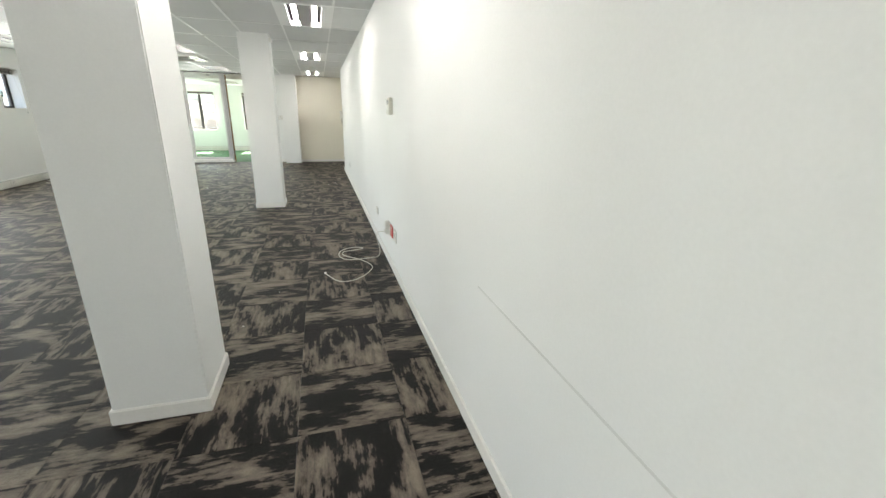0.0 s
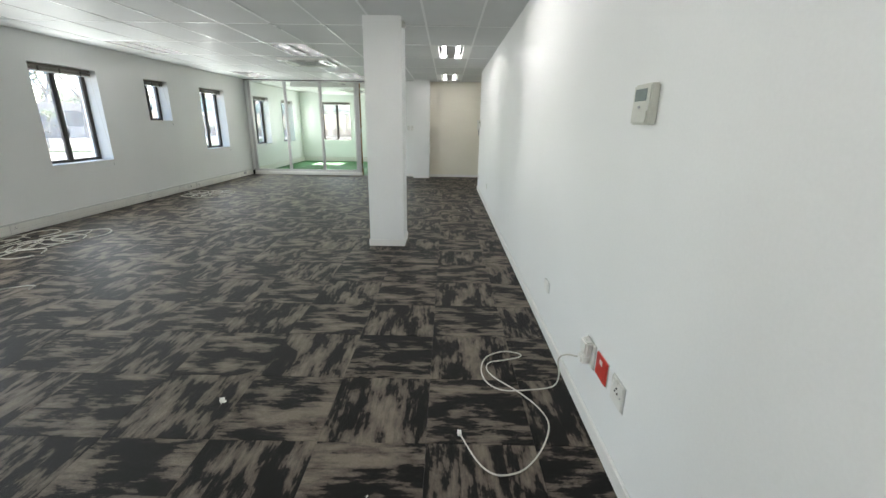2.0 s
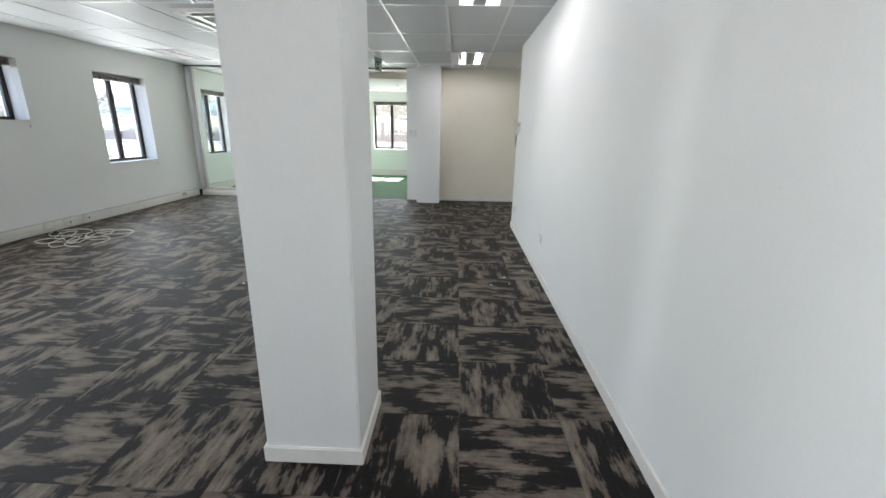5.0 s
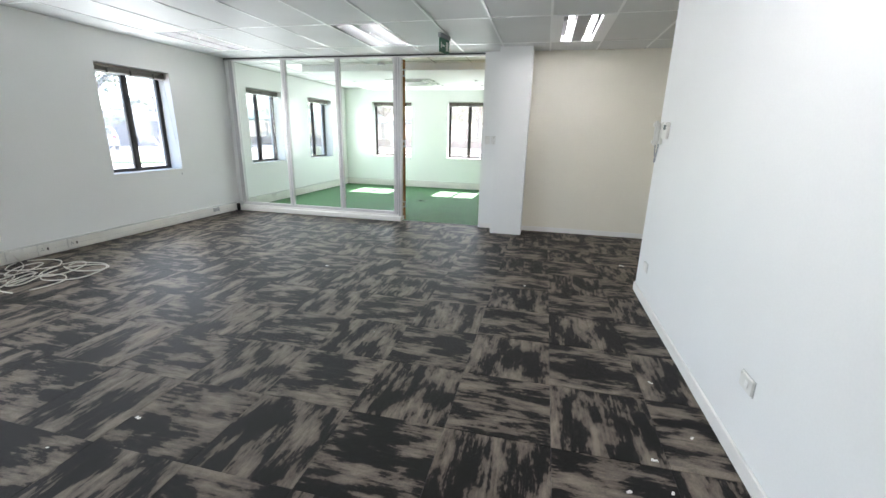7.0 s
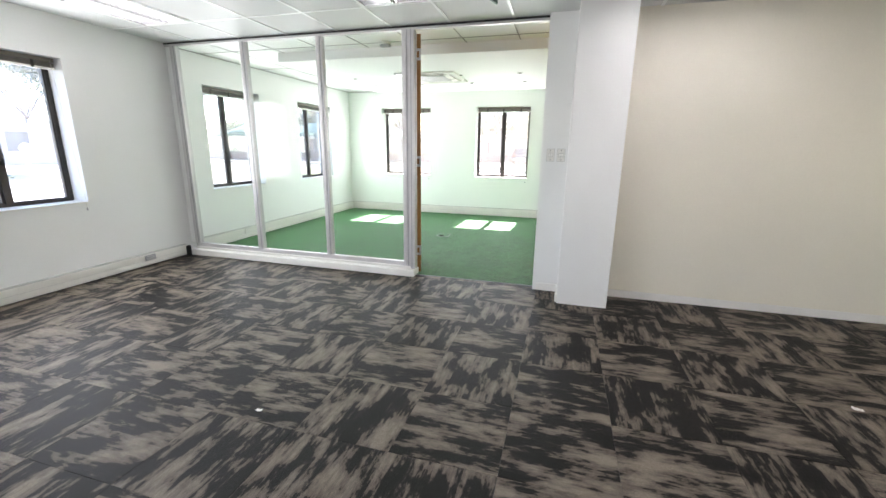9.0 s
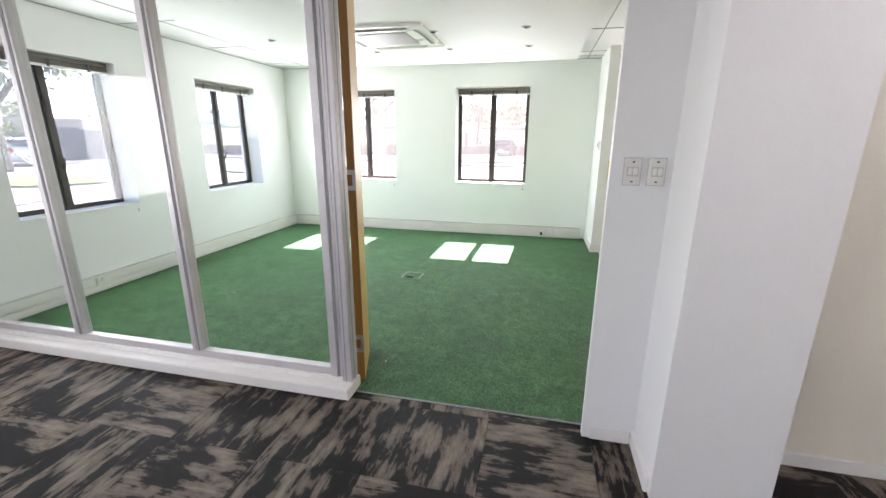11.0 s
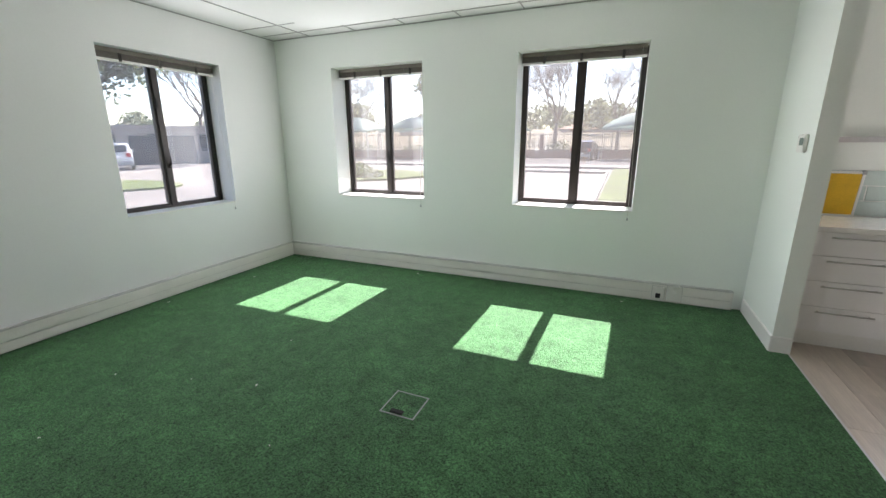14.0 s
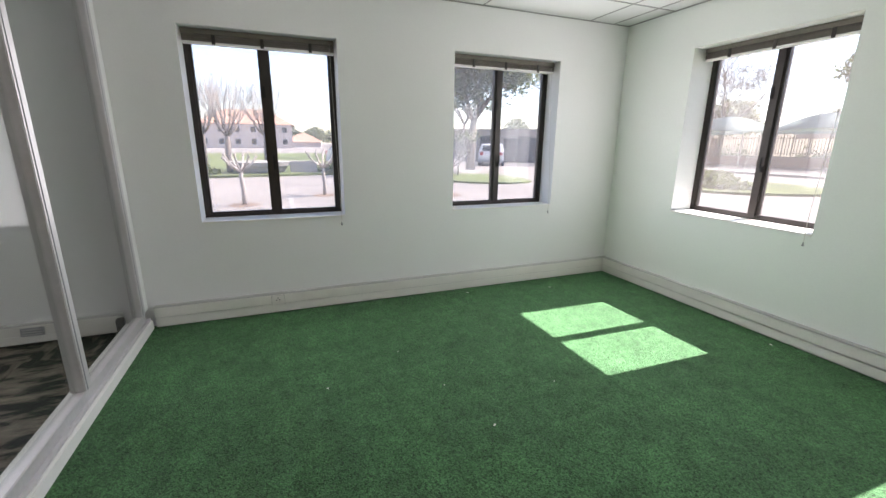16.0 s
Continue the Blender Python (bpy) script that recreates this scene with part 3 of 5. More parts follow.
socket("trunking_grille", L(13.805, 0.098), 0.13, 0.06, M_GREY, "small grey grille plate on the skirting trunking", [(0, z, 0.11, 0.006, M_ALU) for z in (-0.018, 0, 0.018)], "grille")
plug = socket("power_adapter", L(10.92, 0.09), 0.16, 0.10, M_PLATE, "white multi-way plug adapter in a trunking socket", [(-0.04, 0, 0.05, 0.07, M_PLATE), (0.04, 0, 0.05, 0.07, M_PLATE)], "adapter")
socket("trunking_socket", L(15.43, 0.118), 0.10, 0.075, M_PLATE, "white power socket set in the skirting trunking", PINS)
socket("trunking_socket", pose(-1.43, Y2 - 0.0525, 0.09), 0.10, 0.12, M_PLATE, "white trunking socket with a black outlet", [(0, -0.045 + 0.02, 0.04, 0.045, M_RUBBER)])
socket("trunking_socket", pose(-1.30, Y2 - 0.0525, 0.095), 0.12, 0.14, M_PLATE, "white trunking outlet plate", [(0, 0.02, 0.03, 0.03, M_TRIM)])

R = lambda y, z: pose(XR, y, z, 0, 0, -90)
th = thing("room_thermostat", "white wall thermostat with a grey display", "thermostat", R(3.775, 1.57))
part("case", bx(bmesh.new(), -0.07, -0.034, -0.072, 0.07, 0, 0.072, 0.006), M_CREAMPL, th)
part("display", bx(bmesh.new(), -0.052, -0.0365, 0.012, 0.042, -0.0335, 0.055, 0.002), M_LCD, th)
part("button", bx(bmesh.new(), -0.018, -0.037, -0.014, 0.0, -0.0335, -0.004, 0.002), M_GREY, th)
part("flap", bx(bmesh.new(), -0.06, -0.0375, -0.066, 0.06, -0.0335, -0.022, 0.002), M_CREAMPL, th)
socket("switched_socket", R(3.655, 0.40), 0.115, 0.115, M_PLATE, "white switched power socket on the white wall", PINS + [(-0.035, 0.03, 0.016, 0.024, M_TRIM), (0.04, 0, 0.006, 0.006, M_GREY)])
socket("red_socket", R(3.84, 0.40), 0.125, 0.115, M_RED, "red dedicated power socket on the white wall", [(0.0, 0.03, 0.03, 0.022, M_PLATE)])
ad = socket("plug_adapter", R(4.0, 0.39), 0.12, 0.125, M_PLATE, "stacked white plug adapters in a wall socket", [], "adapter")
part("adapter_body", bx(bmesh.new(), -0.035, -0.05, 0.0, 0.045, -0.009, 0.075, 0.008), M_PLATE, ad)
part("plug", bx(bmesh.new(), -0.03, -0.06, -0.055, 0.03, -0.009, -0.005, 0.01), M_TRIM, ad)
for y, z in ((4.94, 0.375), (9.78, 0.395), (11.74, 0.33)):
    socket("blank_plate", R(y, z), 0.115, 0.072, M_PLATE, "white blank outlet plate low on the white wall", [(0.01, 0, 0.03, 0.03, M_TRIM)], "wall plate")
ic = thing("door_intercom", "white wall intercom phone beside a small panel", "intercom", R(11.86, 1.49))
part("back_plate", bx(bmesh.new(), -0.11, -0.02, -0.09, -0.02, 0, 0.095, 0.006), M_PLATE, ic)
hs = bmesh.new()
bx(hs, -0.10, -0.062, -0.095, -0.045, -0.02, 0.10, 0.016)
bx(hs, -0.105, -0.075, 0.045, -0.04, -0.03, 0.105, 0.014)
bx(hs, -0.105, -0.075, -0.10, -0.04, -0.03, -0.045, 0.014)
part("receiver", hs, M_PLATE, ic, smooth=False)
part("panel", bx(bmesh.new(), 0.0, -0.022, -0.045, 0.155, 0, 0.09, 0.005), M_PLATE, ic)
part("panel_display", bx(bmesh.new(), 0.045, -0.0245, 0.03, 0.115, -0.0215, 0.07, 0.002), M_LCD, ic)
cord = tube(bmesh.new(), smooth_path([(-0.09, -0.035, -0.095), (-0.105, -0.03, -0.14), (-0.11, -0.022, -0.2), (-0.125, -0.018, -0.245), (-0.10, -0.018, -0.22), (-0.08, -0.016, -0.12), (-0.075, -0.015, -0.085)]), 0.006, 6)
part("coiled_cord", cord, M_GREY, ic, smooth=True)
for x in (-1.133, -1.036):
    sw = socket("light_switch", pose(x, YP, 1.37), 0.066, 0.112, M_PLATE, "white toggle light switch plate beside the glass door", [(0, 0.042, 0.010, 0.006, M_RUBBER), (0, -0.042, 0.010, 0.006, M_RUBBER), (0, 0.001, 0.046, 0.040, M_GAPLINE)], "light switch")
    part("rocker", bx(bmesh.new(), 0.002, -0.024, -0.014, 0.019, -0.0085, 0.016, 0.003), M_TRIM, sw)
    part("rocker", bx(bmesh.new(), -0.019, -0.021, -0.014, -0.002, -0.0085, 0.016, 0.003), M_TRIM, sw)
nt = thing("nib_thermostat", "small white wall controller on the short side wall", "thermostat", pose(-0.768, 18.335, 1.42, 0, 0, -90))
part("case", bx(bmesh.new(), -0.06, -0.022, -0.058, 0.06, 0, 0.058, 0.005), M_PLATE, nt)
part("display", bx(bmesh.new(), -0.02, -0.0245, -0.012, 0.045, -0.0215, 0.035, 0.002), M_LCD, nt)

# ---- glass partition and doors ----
gp = thing("glass_partition", "silver aluminium partition glazed floor to ceiling on a white plinth", "partition", None, "", "structure")
part("plinth", bx(bmesh.new(), XL + 0.052, YP - 0.012, 0.001, -2.535, 14.525, 0.075, 0.006), M_TRIM, gp)
PF, PB = 14.43, 14.496           # front and back of the aluminium framing
part("bottom_rail", bx(bmesh.new(), XL + 0.10, PF + 0.006, 0.075, -2.60, PB - 0.004, 0.15, 0.004), M_ALU, gp)
part("glazing_bead", bx(bmesh.new(), XL + 0.10, PF - 0.012, 0.075, -2.60, PF + 0.007, 0.105, 0.003), M_TRIM, gp)
part("inner_channel", bx(bmesh.new(), XL + 0.06, PB - 0.003, 0.0755, -2.57, PB + 0.016, 0.095, 0.003), M_ALU, gp)
part("top_rail", bx(bmesh.new(), XL + 0.01, PF + 0.002, 2.572, -1.155, PB - 0.004, H1 - 0.003, 0.003), M_ALU, gp)
part("top_gasket", bx(bmesh.new(), XL + 0.01, PF - 0.006, H1 - 0.016, -1.155, PF + 0.0015, H1 + 0.0005), M_RUBBER, gp)
part("wall_filler", bx(bmesh.new(), XL + 0.002, PF + 0.02, 0.15, -5.672, PB - 0.006, 2.572, 0.003), M_WALL, gp)


def stile(x0, x1, z0=0.15, z1=2.572):
    s = part("stile", bx(bmesh.new(), x0, PF, z0, x1, PB, z1, 0.004), M_ALU, gp)
    w = x1 - x0
    part("groove", bx(bmesh.new(), x1 - w * 0.34, PF - 0.004, z0, x1 - w * 0.26, PF + 0.0008, z1), M_GREY, s)
    part("cover_strip", bx(bmesh.new(), x0 + 0.004, PF - 0.008, z0, x1 - w * 0.40, PF + 0.0008, z1, 0.002), M_ALU, s)
    part("groove_inside", bx(bmesh.new(), x1 - w * 0.34, PB - 0.0005, z0, x1 - w * 0.26, PB + 0.003, z1), M_GREY, s)


for a, b in ((-5.672, -5.597), (-4.668, -4.593), (-3.677, -3.602)):
    stile(a, b)
stile(-2.684, -2.60, 0.0755)
for a, b in ((-5.597, -4.668), (-4.593, -3.677), (-3.602, -2.684)):
    g = part("pane", box(a - 0.008, 14.455, 0.145, b + 0.008, 14.463, 2.576), M_PGLASS, gp)
    g.visible_shadow = False
# door linings
for x0, x1, y0, y1 in ((-2.60, -2.548, PF - 0.004, 14.515), (-1.190, -1.150, PF - 0.006, 14.513), (-1.212, -1.150, 14.401, PF - 0.0065)):
    s = part("door_lining", bx(bmesh.new(), x0, y0, 0.001, x1, y1, 2.572, 0.004), M_ALU, gp)
    ym = (y0 + y1) / 2
    part("groove", box(x0 - 0.0015, ym - 0.006, 0.002, x1 + 0.0015, ym + 0.006, 2.572), M_GREY, s)
    part("groove", box(x0 + 0.014, y0 - 0.0015, 0.002, x0 + 0.022, y0 + 0.001, 2.572), M_GREY, s)


def door(name, x, ang, side, length, label):
    """A full-height veneered leaf, hinged at its local origin; local x along the leaf."""
    d = thing(name, label, "door", pose(x, 14.56, 0.006, 0, 0, ang), "", "structure")
    part("leaf", bx(bmesh.new(), 0.008, -0.021, 0, length, 0.021, 2.555, 0.002), M_WOOD, d)
    part("edge_lipping", bx(bmesh.new(), 0.0, -0.0225, 0, 0.0085, 0.0225, 2.555, 0.001), M_LIP, d, "dark brown lipped door edge")
    for z in (0.26, 1.27, 2.36):
        s0, s1 = sorted((-side * 0.0245, -side * 0.006))
        hm = bx(bmesh.new(), -0.0035, s0, z - 0.056, 0.0, s1, z + 0.056, 0.0008)
        a0, a1 = sorted((-side * 0.0245, side * 0.024))
        for k in (-1, 1):
            bx(hm, -0.0045, a0, z + k * 0.044 - 0.013, 0.0, a1, z + k * 0.044 + 0.013, 0.0008)
            cyl(hm, (-0.007, -side * 0.005, z + k * 0.044), (0.0, -side * 0.005, z + k * 0.044), 0.0035, None, 8)
        h = part("hinge", hm, M_STEEL, d, "brushed steel cranked hinge")
        part("hinge_barrel", cyl(bmesh.new(), (-0.008, side * 0.028, z - 0.057), (-0.008, side * 0.028, z + 0.057), 0.0065, None, 12), M_STEEL, h, smooth=True)
        f0, f1 = sorted((side * 0.022, side * 0.032))
        part("hinge_flap", bx(bmesh.new(), -0.05, f0, z - 0.028, -0.006, f1, z + 0.028, 0.001), M_STEEL, h)
    return d


door("door_1", -2.545, 108.5, 1, 0.385, "honey veneered full-height door leaf standing open into the green room")
door("door_2", -1.176, 56, -1, 0.88, "honey veneered full-height door leaf folded back beside the opening")
setting("door_threshold", bx(bmesh.new(), -2.535, 14.448, -0.01, -1.19, 14.456, 0.006, 0.001), M_GREY)

# ---- ceiling fittings ----
def lamp_pair(m, lit=True, tube_=None):
    f = thing("ceiling_light", "recessed ceiling light with two %s tubes beside a grey spine" % ("lit" if lit else "unlit"), "ceiling light", m, "ceiling lights")
    part("housing", solid([-0.30, -0.19, 0.19, 0.30], [-0.61, -0.585, 0.585, 0.61], [0.0, 0.006, 0.06], [(-0.19, -0.585, -1, 0.19, 0.585, 0.055)]), M_TEE, f)
    part("spine", bx(bmesh.new(), -0.062, -0.58, 0.004, 0.062, 0.58, 0.05, 0.003), M_GREY, f)
    for x in (-0.112, 0.112):
        part("tube", bx(bmesh.new(), x - 0.026, -0.57, 0.012, x + 0.026, 0.57, 0.03, 0.006), (tube_ or M_TUBE) if lit else M_TUBE_OFF, f, "lit fluorescent tube" if lit else "")
    return f


def lamp_louvre(m):
    f = thing("ceiling_light", "recessed ceiling light with bright metal louvre and two lit tubes", "ceiling light", m, "louvre lights")
    part("housing", solid([-0.30, -0.285, 0.285, 0.30], [-0.61, -0.595, 0.595, 0.61], [0.0, 0.006, 0.09], [(-0.285, -0.595, -1, 0.285, 0.595, 0.085)]), M_TEE, f)
    for x in (-0.14, 0.14):
        part("tube", cyl(bmesh.new(), (x, -0.57, 0.066), (x, 0.57, 0.066), 0.014, None, 10), M_TUBE_DIM, f, "lit fluorescent tube")
    for x in (-0.283, -0.02, 0.02, 0.283):
        part("reflector", bx(bmesh.new(), x - 0.003, -0.59, 0.004, x + 0.003, 0.59, 0.07), M_REFL, f)
    for k in range(20):
        y = -0.57 + 0.06 * k
        part("louvre_blade", bx(bmesh.new(), -0.283, y - 0.0015, 0.006, 0.283, y + 0.0015, 0.05), M_REFL, f)
    return f


first_c = lamp_louvre(pose(-4.96, LAMP_Y[0], H1 - 0.004))
first_a, first_b = lamp_pair(pose(0, LAMP_Y[0], H1 - 0.004)), lamp_louvre(pose(-2.48, LAMP_Y[0], H1 - 0.004))
for i, y in enumerate(LAMP_Y):
    if i:
        copy_thing(first_a, pose(0, y, H1 - 0.004)), copy_thing(first_b, pose(-2.48, y, H1 - 0.004)), copy_thing(first_c, pose(-4.96, y, H1 - 0.004))


def cassette(m, label):
    c = thing("air_conditioner", label, "air conditioner", m)
    part("fascia", solid([-0.46, -0.40, -0.335, -0.30, 0.30, 0.335, 0.40, 0.46], [-0.46, -0.40, -0.335, -0.30, 0.30, 0.335, 0.40, 0.46], [-0.035, 0.012],
         [(-0.30, -0.40, -1, 0.30, -0.335, 1), (-0.30, 0.335, -1, 0.30, 0.40, 1), (-0.40, -0.30, -1, -0.335, 0.30, 1), (0.335, -0.30, -1, 0.40, 0.30, 1)]), M_PLATE, c)
    part("inner_well", box(-0.41, -0.41, 0.013, 0.41, 0.41, 0.018), M_GAP, c)
    gr = part("grille", bx(bmesh.new(), -0.25, -0.25, -0.041, 0.25, 0.25, -0.0352, 0.002), M_GREY, c)
    for k in range(16):
        x = -0.2325 + 0.031 * k
        part("grille_bar", box(x - 0.004, -0.24, -0.046, x + 0.004, 0.24, -0.0412), M_ALU, gr)
    for k in range(4):
        b = bx(bmesh.new(), -0.28, -0.008, -0.024, 0.28, 0.05, -0.019, 0.002)
        bmesh.ops.transform(b, matrix=pose(0, 0, 0, 0, 0, 90 * k) @ pose(0, 0.345, -0.008, -28, 0, 0), verts=b.verts)
        part("air_vane", b, M_PLATE, c)
    return c


cassette(pose(-2.72, 10.75, H1 - 0.002), "white four-way ceiling air-conditioning cassette in the tiled ceiling")
cassette(pose(-3.08, 16.73, 2.503), "white four-way ceiling air-conditioning cassette in the plain panel")

dl0 = None
for x in (-4.36, -3.49, -2.60, -1.72):
    for y in (16.63, 17.43):
        if -3.6 < x < -2.6 and y < 17:
            continue
        m = pose(x, y, 2.492)
        if dl0 is None:
            dl0 = thing("downlight", "small round recessed downlight with a steel rim", "downlight", m, "downlights")
            ring = bmesh.new()
            cyl(ring, (0, 0, -0.007), (0, 0, 0.002), 0.042, 0.046, 20)
            part("rim", ring, M_STEEL, dl0, smooth=True)
            part("bulb", cyl(bmesh.new(), (0, 0, -0.0085), (0, 0, -0.0068), 0.026, None, 16), M_GAP, dl0)
        else:
            copy_thing(dl0, m)
dt = thing("ceiling_detector", "small grey ceiling detector on a bracket above the partition", "detector", pose(-3.08, 14.95, H2))
part("base", cyl(bmesh.new(), (0, 0, -0.02), (0, 0, -0.001), 0.055, 0.06, 16), M_PLATE, dt, smooth=True)
part("head", bx(bmesh.new(), -0.07, -0.03, -0.055, 0.06, 0.03, -0.018, 0.012), M_GREY, dt)
ex = thing("exit_sign", "hanging green emergency exit sign seen edge-on", "sign", pose(-1.57, 13.23, 2.40, 0, 0, 75))
part("panel", bx(bmesh.new(), -0.12, -0.008, 0, 0.12, 0.008, 0.16, 0.003), M_GREEN_SIGN, ex)
part("hanger", bx(bmesh.new(), -0.13, -0.02, 0.16, 0.13, 0.02, H1 - 2.40 - 0.001, 0.004), M_GREY, ex)
for s in (-1, 1):
    pic = bmesh.new()
    bx(pic, 0.03, s * 0.0085 - 0.001, 0.03, 0.09, s * 0.0085 + 0.001, 0.13)
    bx(pic, -0.09, s * 0.0085 - 0.001, 0.07, -0.005, s * 0.0085 + 0.001, 0.09)
    bx(pic, -0.10, s * 0.0085 - 0.001, 0.045, -0.08, s * 0.0085 + 0.001, 0.115)
    part("pictogram", pic, M_PLATE, ex)

cs = thing("corner_sensor", "small white sensor bracket high on the column", "sensor", pose(-0.563, 7.20, 2.53))
part("bracket", bx(bmesh.new(), 0.0, -0.02, -0.03, 0.035, 0.03, 0.04, 0.005), M_PLATE, cs)
part("eye", bx(bmesh.new(), 0.02, -0.045, -0.035, 0.05, -0.018, 0.005, 0.006), M_TRIM, cs)

# ---- loose things on the floors ----
CORD = [(0.660, 4.03, 0.345), (0.60, 4.05, 0.345), (0.585, 4.12, 0.27), (0.63, 4.22, 0.10), (0.61, 4.25, 0.008), (0.48, 4.22, 0.005), (0.31, 4.21, 0.005), (0.22, 4.29, 0.005), (0.20, 4.43, 0.005), (0.25, 4.57, 0.005), (0.37, 4.64, 0.005),
        (0.475, 4.61, 0.006), (0.46, 4.565, 0.008), (0.36, 4.53, 0.006), (0.26, 4.50, 0.005), (0.235, 4.42, 0.006), (0.28, 4.32, 0.009), (0.40, 4.18, 0.013), (0.49, 4.05, 0.005), (0.51, 3.92, 0.005),
        (0.44, 3.76, 0.005), (0.34, 3.64, 0.005), (0.25, 3.60, 0.005), (0.18, 3.61, 0.005), (0.12, 3.68, 0.005), (0.05, 3.84, 0.005)]
nc = thing("network_cable", "thin grey cable looping from the wall socket across the carpet", "cable")
part("cable", tube(bmesh.new(), smooth_path(CORD, 6), 0.0042, 6), M_CABLE, nc, smooth=True)
part("connector", bx(bmesh.new(), 0.035, 3.835, 0.001, 0.055, 3.87, 0.014, 0.002), M_PLATE, nc)


def heap(name, cx, cy, sx, sy, n, seed, label):
    rng = random.Random(seed)
    h = thing(name, label, "cables")
    for k in range(n):
        px, py = cx + rng.uniform(-0.5, 0.5) * sx, cy + rng.uniform(-0.5, 0.5) * sy
        rx, ry, a0, tw = rng.uniform(0.10, 0.30) * sx, rng.uniform(0.12, 0.33) * sy, rng.uniform(0, 6.3), rng.uniform(-0.5, 0.5)
        pts = []
        for i in range(10):
            a = a0 + i * 0.66
            ex_, ey_ = rx * math.cos(a) * (1 + 0.25 * rng.random()), ry * math.sin(a) * (1 + 0.25 * rng.random())
            pts.append((max(XL + 0.07, px + ex_ * math.cos(tw) - ey_ * math.sin(tw)), py + ex_ * math.sin(tw) + ey_ * math.cos(tw), 0.005 + 0.006 * (k % 4) + 0.006 * rng.random()))
        part("cable", tube(bmesh.new(), smooth_path(pts, 4), 0.0058, 6), M_CABLE, h, smooth=True)
    return h


heap("cable_heap", -5.12, 10.80, 0.75, 0.75, 9, 4, "tangled heap of pale grey cables on the carpet beside the trunking")
heap("cable_heap", -5.15, 6.95, 0.85, 0.9, 10, 9, "tangled heap of pale grey cables on the carpet beside the trunking")
lead = thing("cable_lead", "loose pale cable lying across the carpet", "cable")
part("cable", tube(bmesh.new(), smooth_path([(-5.1, 6.5, 0.006), (-4.7, 5.9, 0.005), (-4.33, 5.40, 0.005), (-4.0, 5.58, 0.005), (-3.84, 5.65, 0.005), (-3.80, 5.56, 0.005)]), 0.0045, 6), M_CABLE, lead, smooth=True)
drop = thing("plug_lead", "short pale cables dropping from the adapter to the heap", "cable")
part("cable", tube(bmesh.new(), smooth_path([(XL + 0.07, 10.90, 0.09), (XL + 0.14, 10.88, 0.07), (-5.5, 10.85, 0.012), (-5.35, 10.7, 0.006)]), 0.0045, 6), M_CABLE, drop, smooth=True)

rng = random.Random(3)
SCRAPS = [(-1.26, 4.07, 0.05), (-0.35, 3.48, 0.012), (-2.19, 9.27, 0.03), (0.35, 9.65, 0.03), (0.48, 10.33, 0.025), (0.57, 9.86, 0.022), (0.2, 9.43, 0.025), (0.38, 9.47, 0.02), (-2.52, 11.82, 0.035), (-0.35, 11.82, 0.035), (0.72, 12.82, 0.05),
          (-0.55, 2.9, 0.012), (-0.9, 3.0, 0.012), (-3.77, 16.46, 0.018), (-5.60, 17.15, 0.022), (-5.46, 18.01, 0.018), (-4.41, 15.69, 0.012), (-3.84, 18.80, 0.02), (-1.73, 18.78, 0.022), (-2.48, 14.82, 0.012), (-4.7, 16.2, 0.012), (-4.2, 16.35, 0.01), (-2.4, 9.0, 0.012), (-1.4, 10.5, 0.01), (-0.9, 8.9, 0.012), (-3.3, 16.1, 0.01), (-4.0, 17.0, 0.01)]
for x, y, s in SCRAPS:
    bm = bmesh.new()
    base = 0.0062 if y > 14.46 else 0.002
    bmesh.ops.create_grid(bm, x_segments=4, y_segments=3, size=1)
    for v in bm.verts:
        v.co = Vector((v.co.x * s * 0.5 + rng.uniform(-0.1, 0.1) * s, v.co.y * s * 0.26 + rng.uniform(-0.1, 0.1) * s, abs(rng.gauss(0, 0.10)) * s))
    low = min(v.co.z for v in bm.verts)
    up = bmesh.ops.extrude_face_region(bm, geom=bm.faces[:])
    for g in up["geom"]:
        if isinstance(g, bmesh.types.BMVert):
            g.co.z += 0.0012
    bmesh.ops.transform(bm, matrix=pose(x, y, base - low, 0, 0, rng.uniform(0, 180)), verts=bm.verts)
    tagged(new("paper_scrap", mesh_of("paper_scrap", bm, M_PAPER)), "small crumpled white paper scrap lying on the carpet", "litter", "paper scraps")

fb = thing("floor_box", "square steel floor outlet frame filled with green turf", "floor box", pose(-2.845, 16.643, 0.004))
part("frame", solid([-0.104, -0.097, 0.097, 0.104], [-0.104, -0.097, 0.097, 0.104], [0, 0.004], [(-0.097, -0.097, -1, 0.097, 0.097, 1)]), M_GREY, fb)
part("turf_lid", box(-0.095, -0.095, 0.0005, 0.095, 0.095, 0.0035), M_TURF, fb)
part("lifting_grip", bx(bmesh.new(), -0.045, -0.096, 0.002, 0.03, -0.066, 0.016, 0.004), M_RUBBER, fb)

# ---- kitchenette ----
YF = 18.385
CAB = [("drawer", -0.655, -0.055), ("door", -0.055, 0.49), ("door2", 0.49, 1.06), ("door", 1.06, 1.62), ("door2", 1.62, 2.18)]


def handle(bm, p, q):
    off = Vector((0, -0.028, 0))
    p, q = Vector(p), Vector(q)
    cyl(bm, p + off, q + off, 0.0055, None, 8)
    d = (q - p).normalized() * 0.02
    for r in (p + d, q - d):
        cyl(bm, r, r + off, 0.004, None, 6)
    return bm


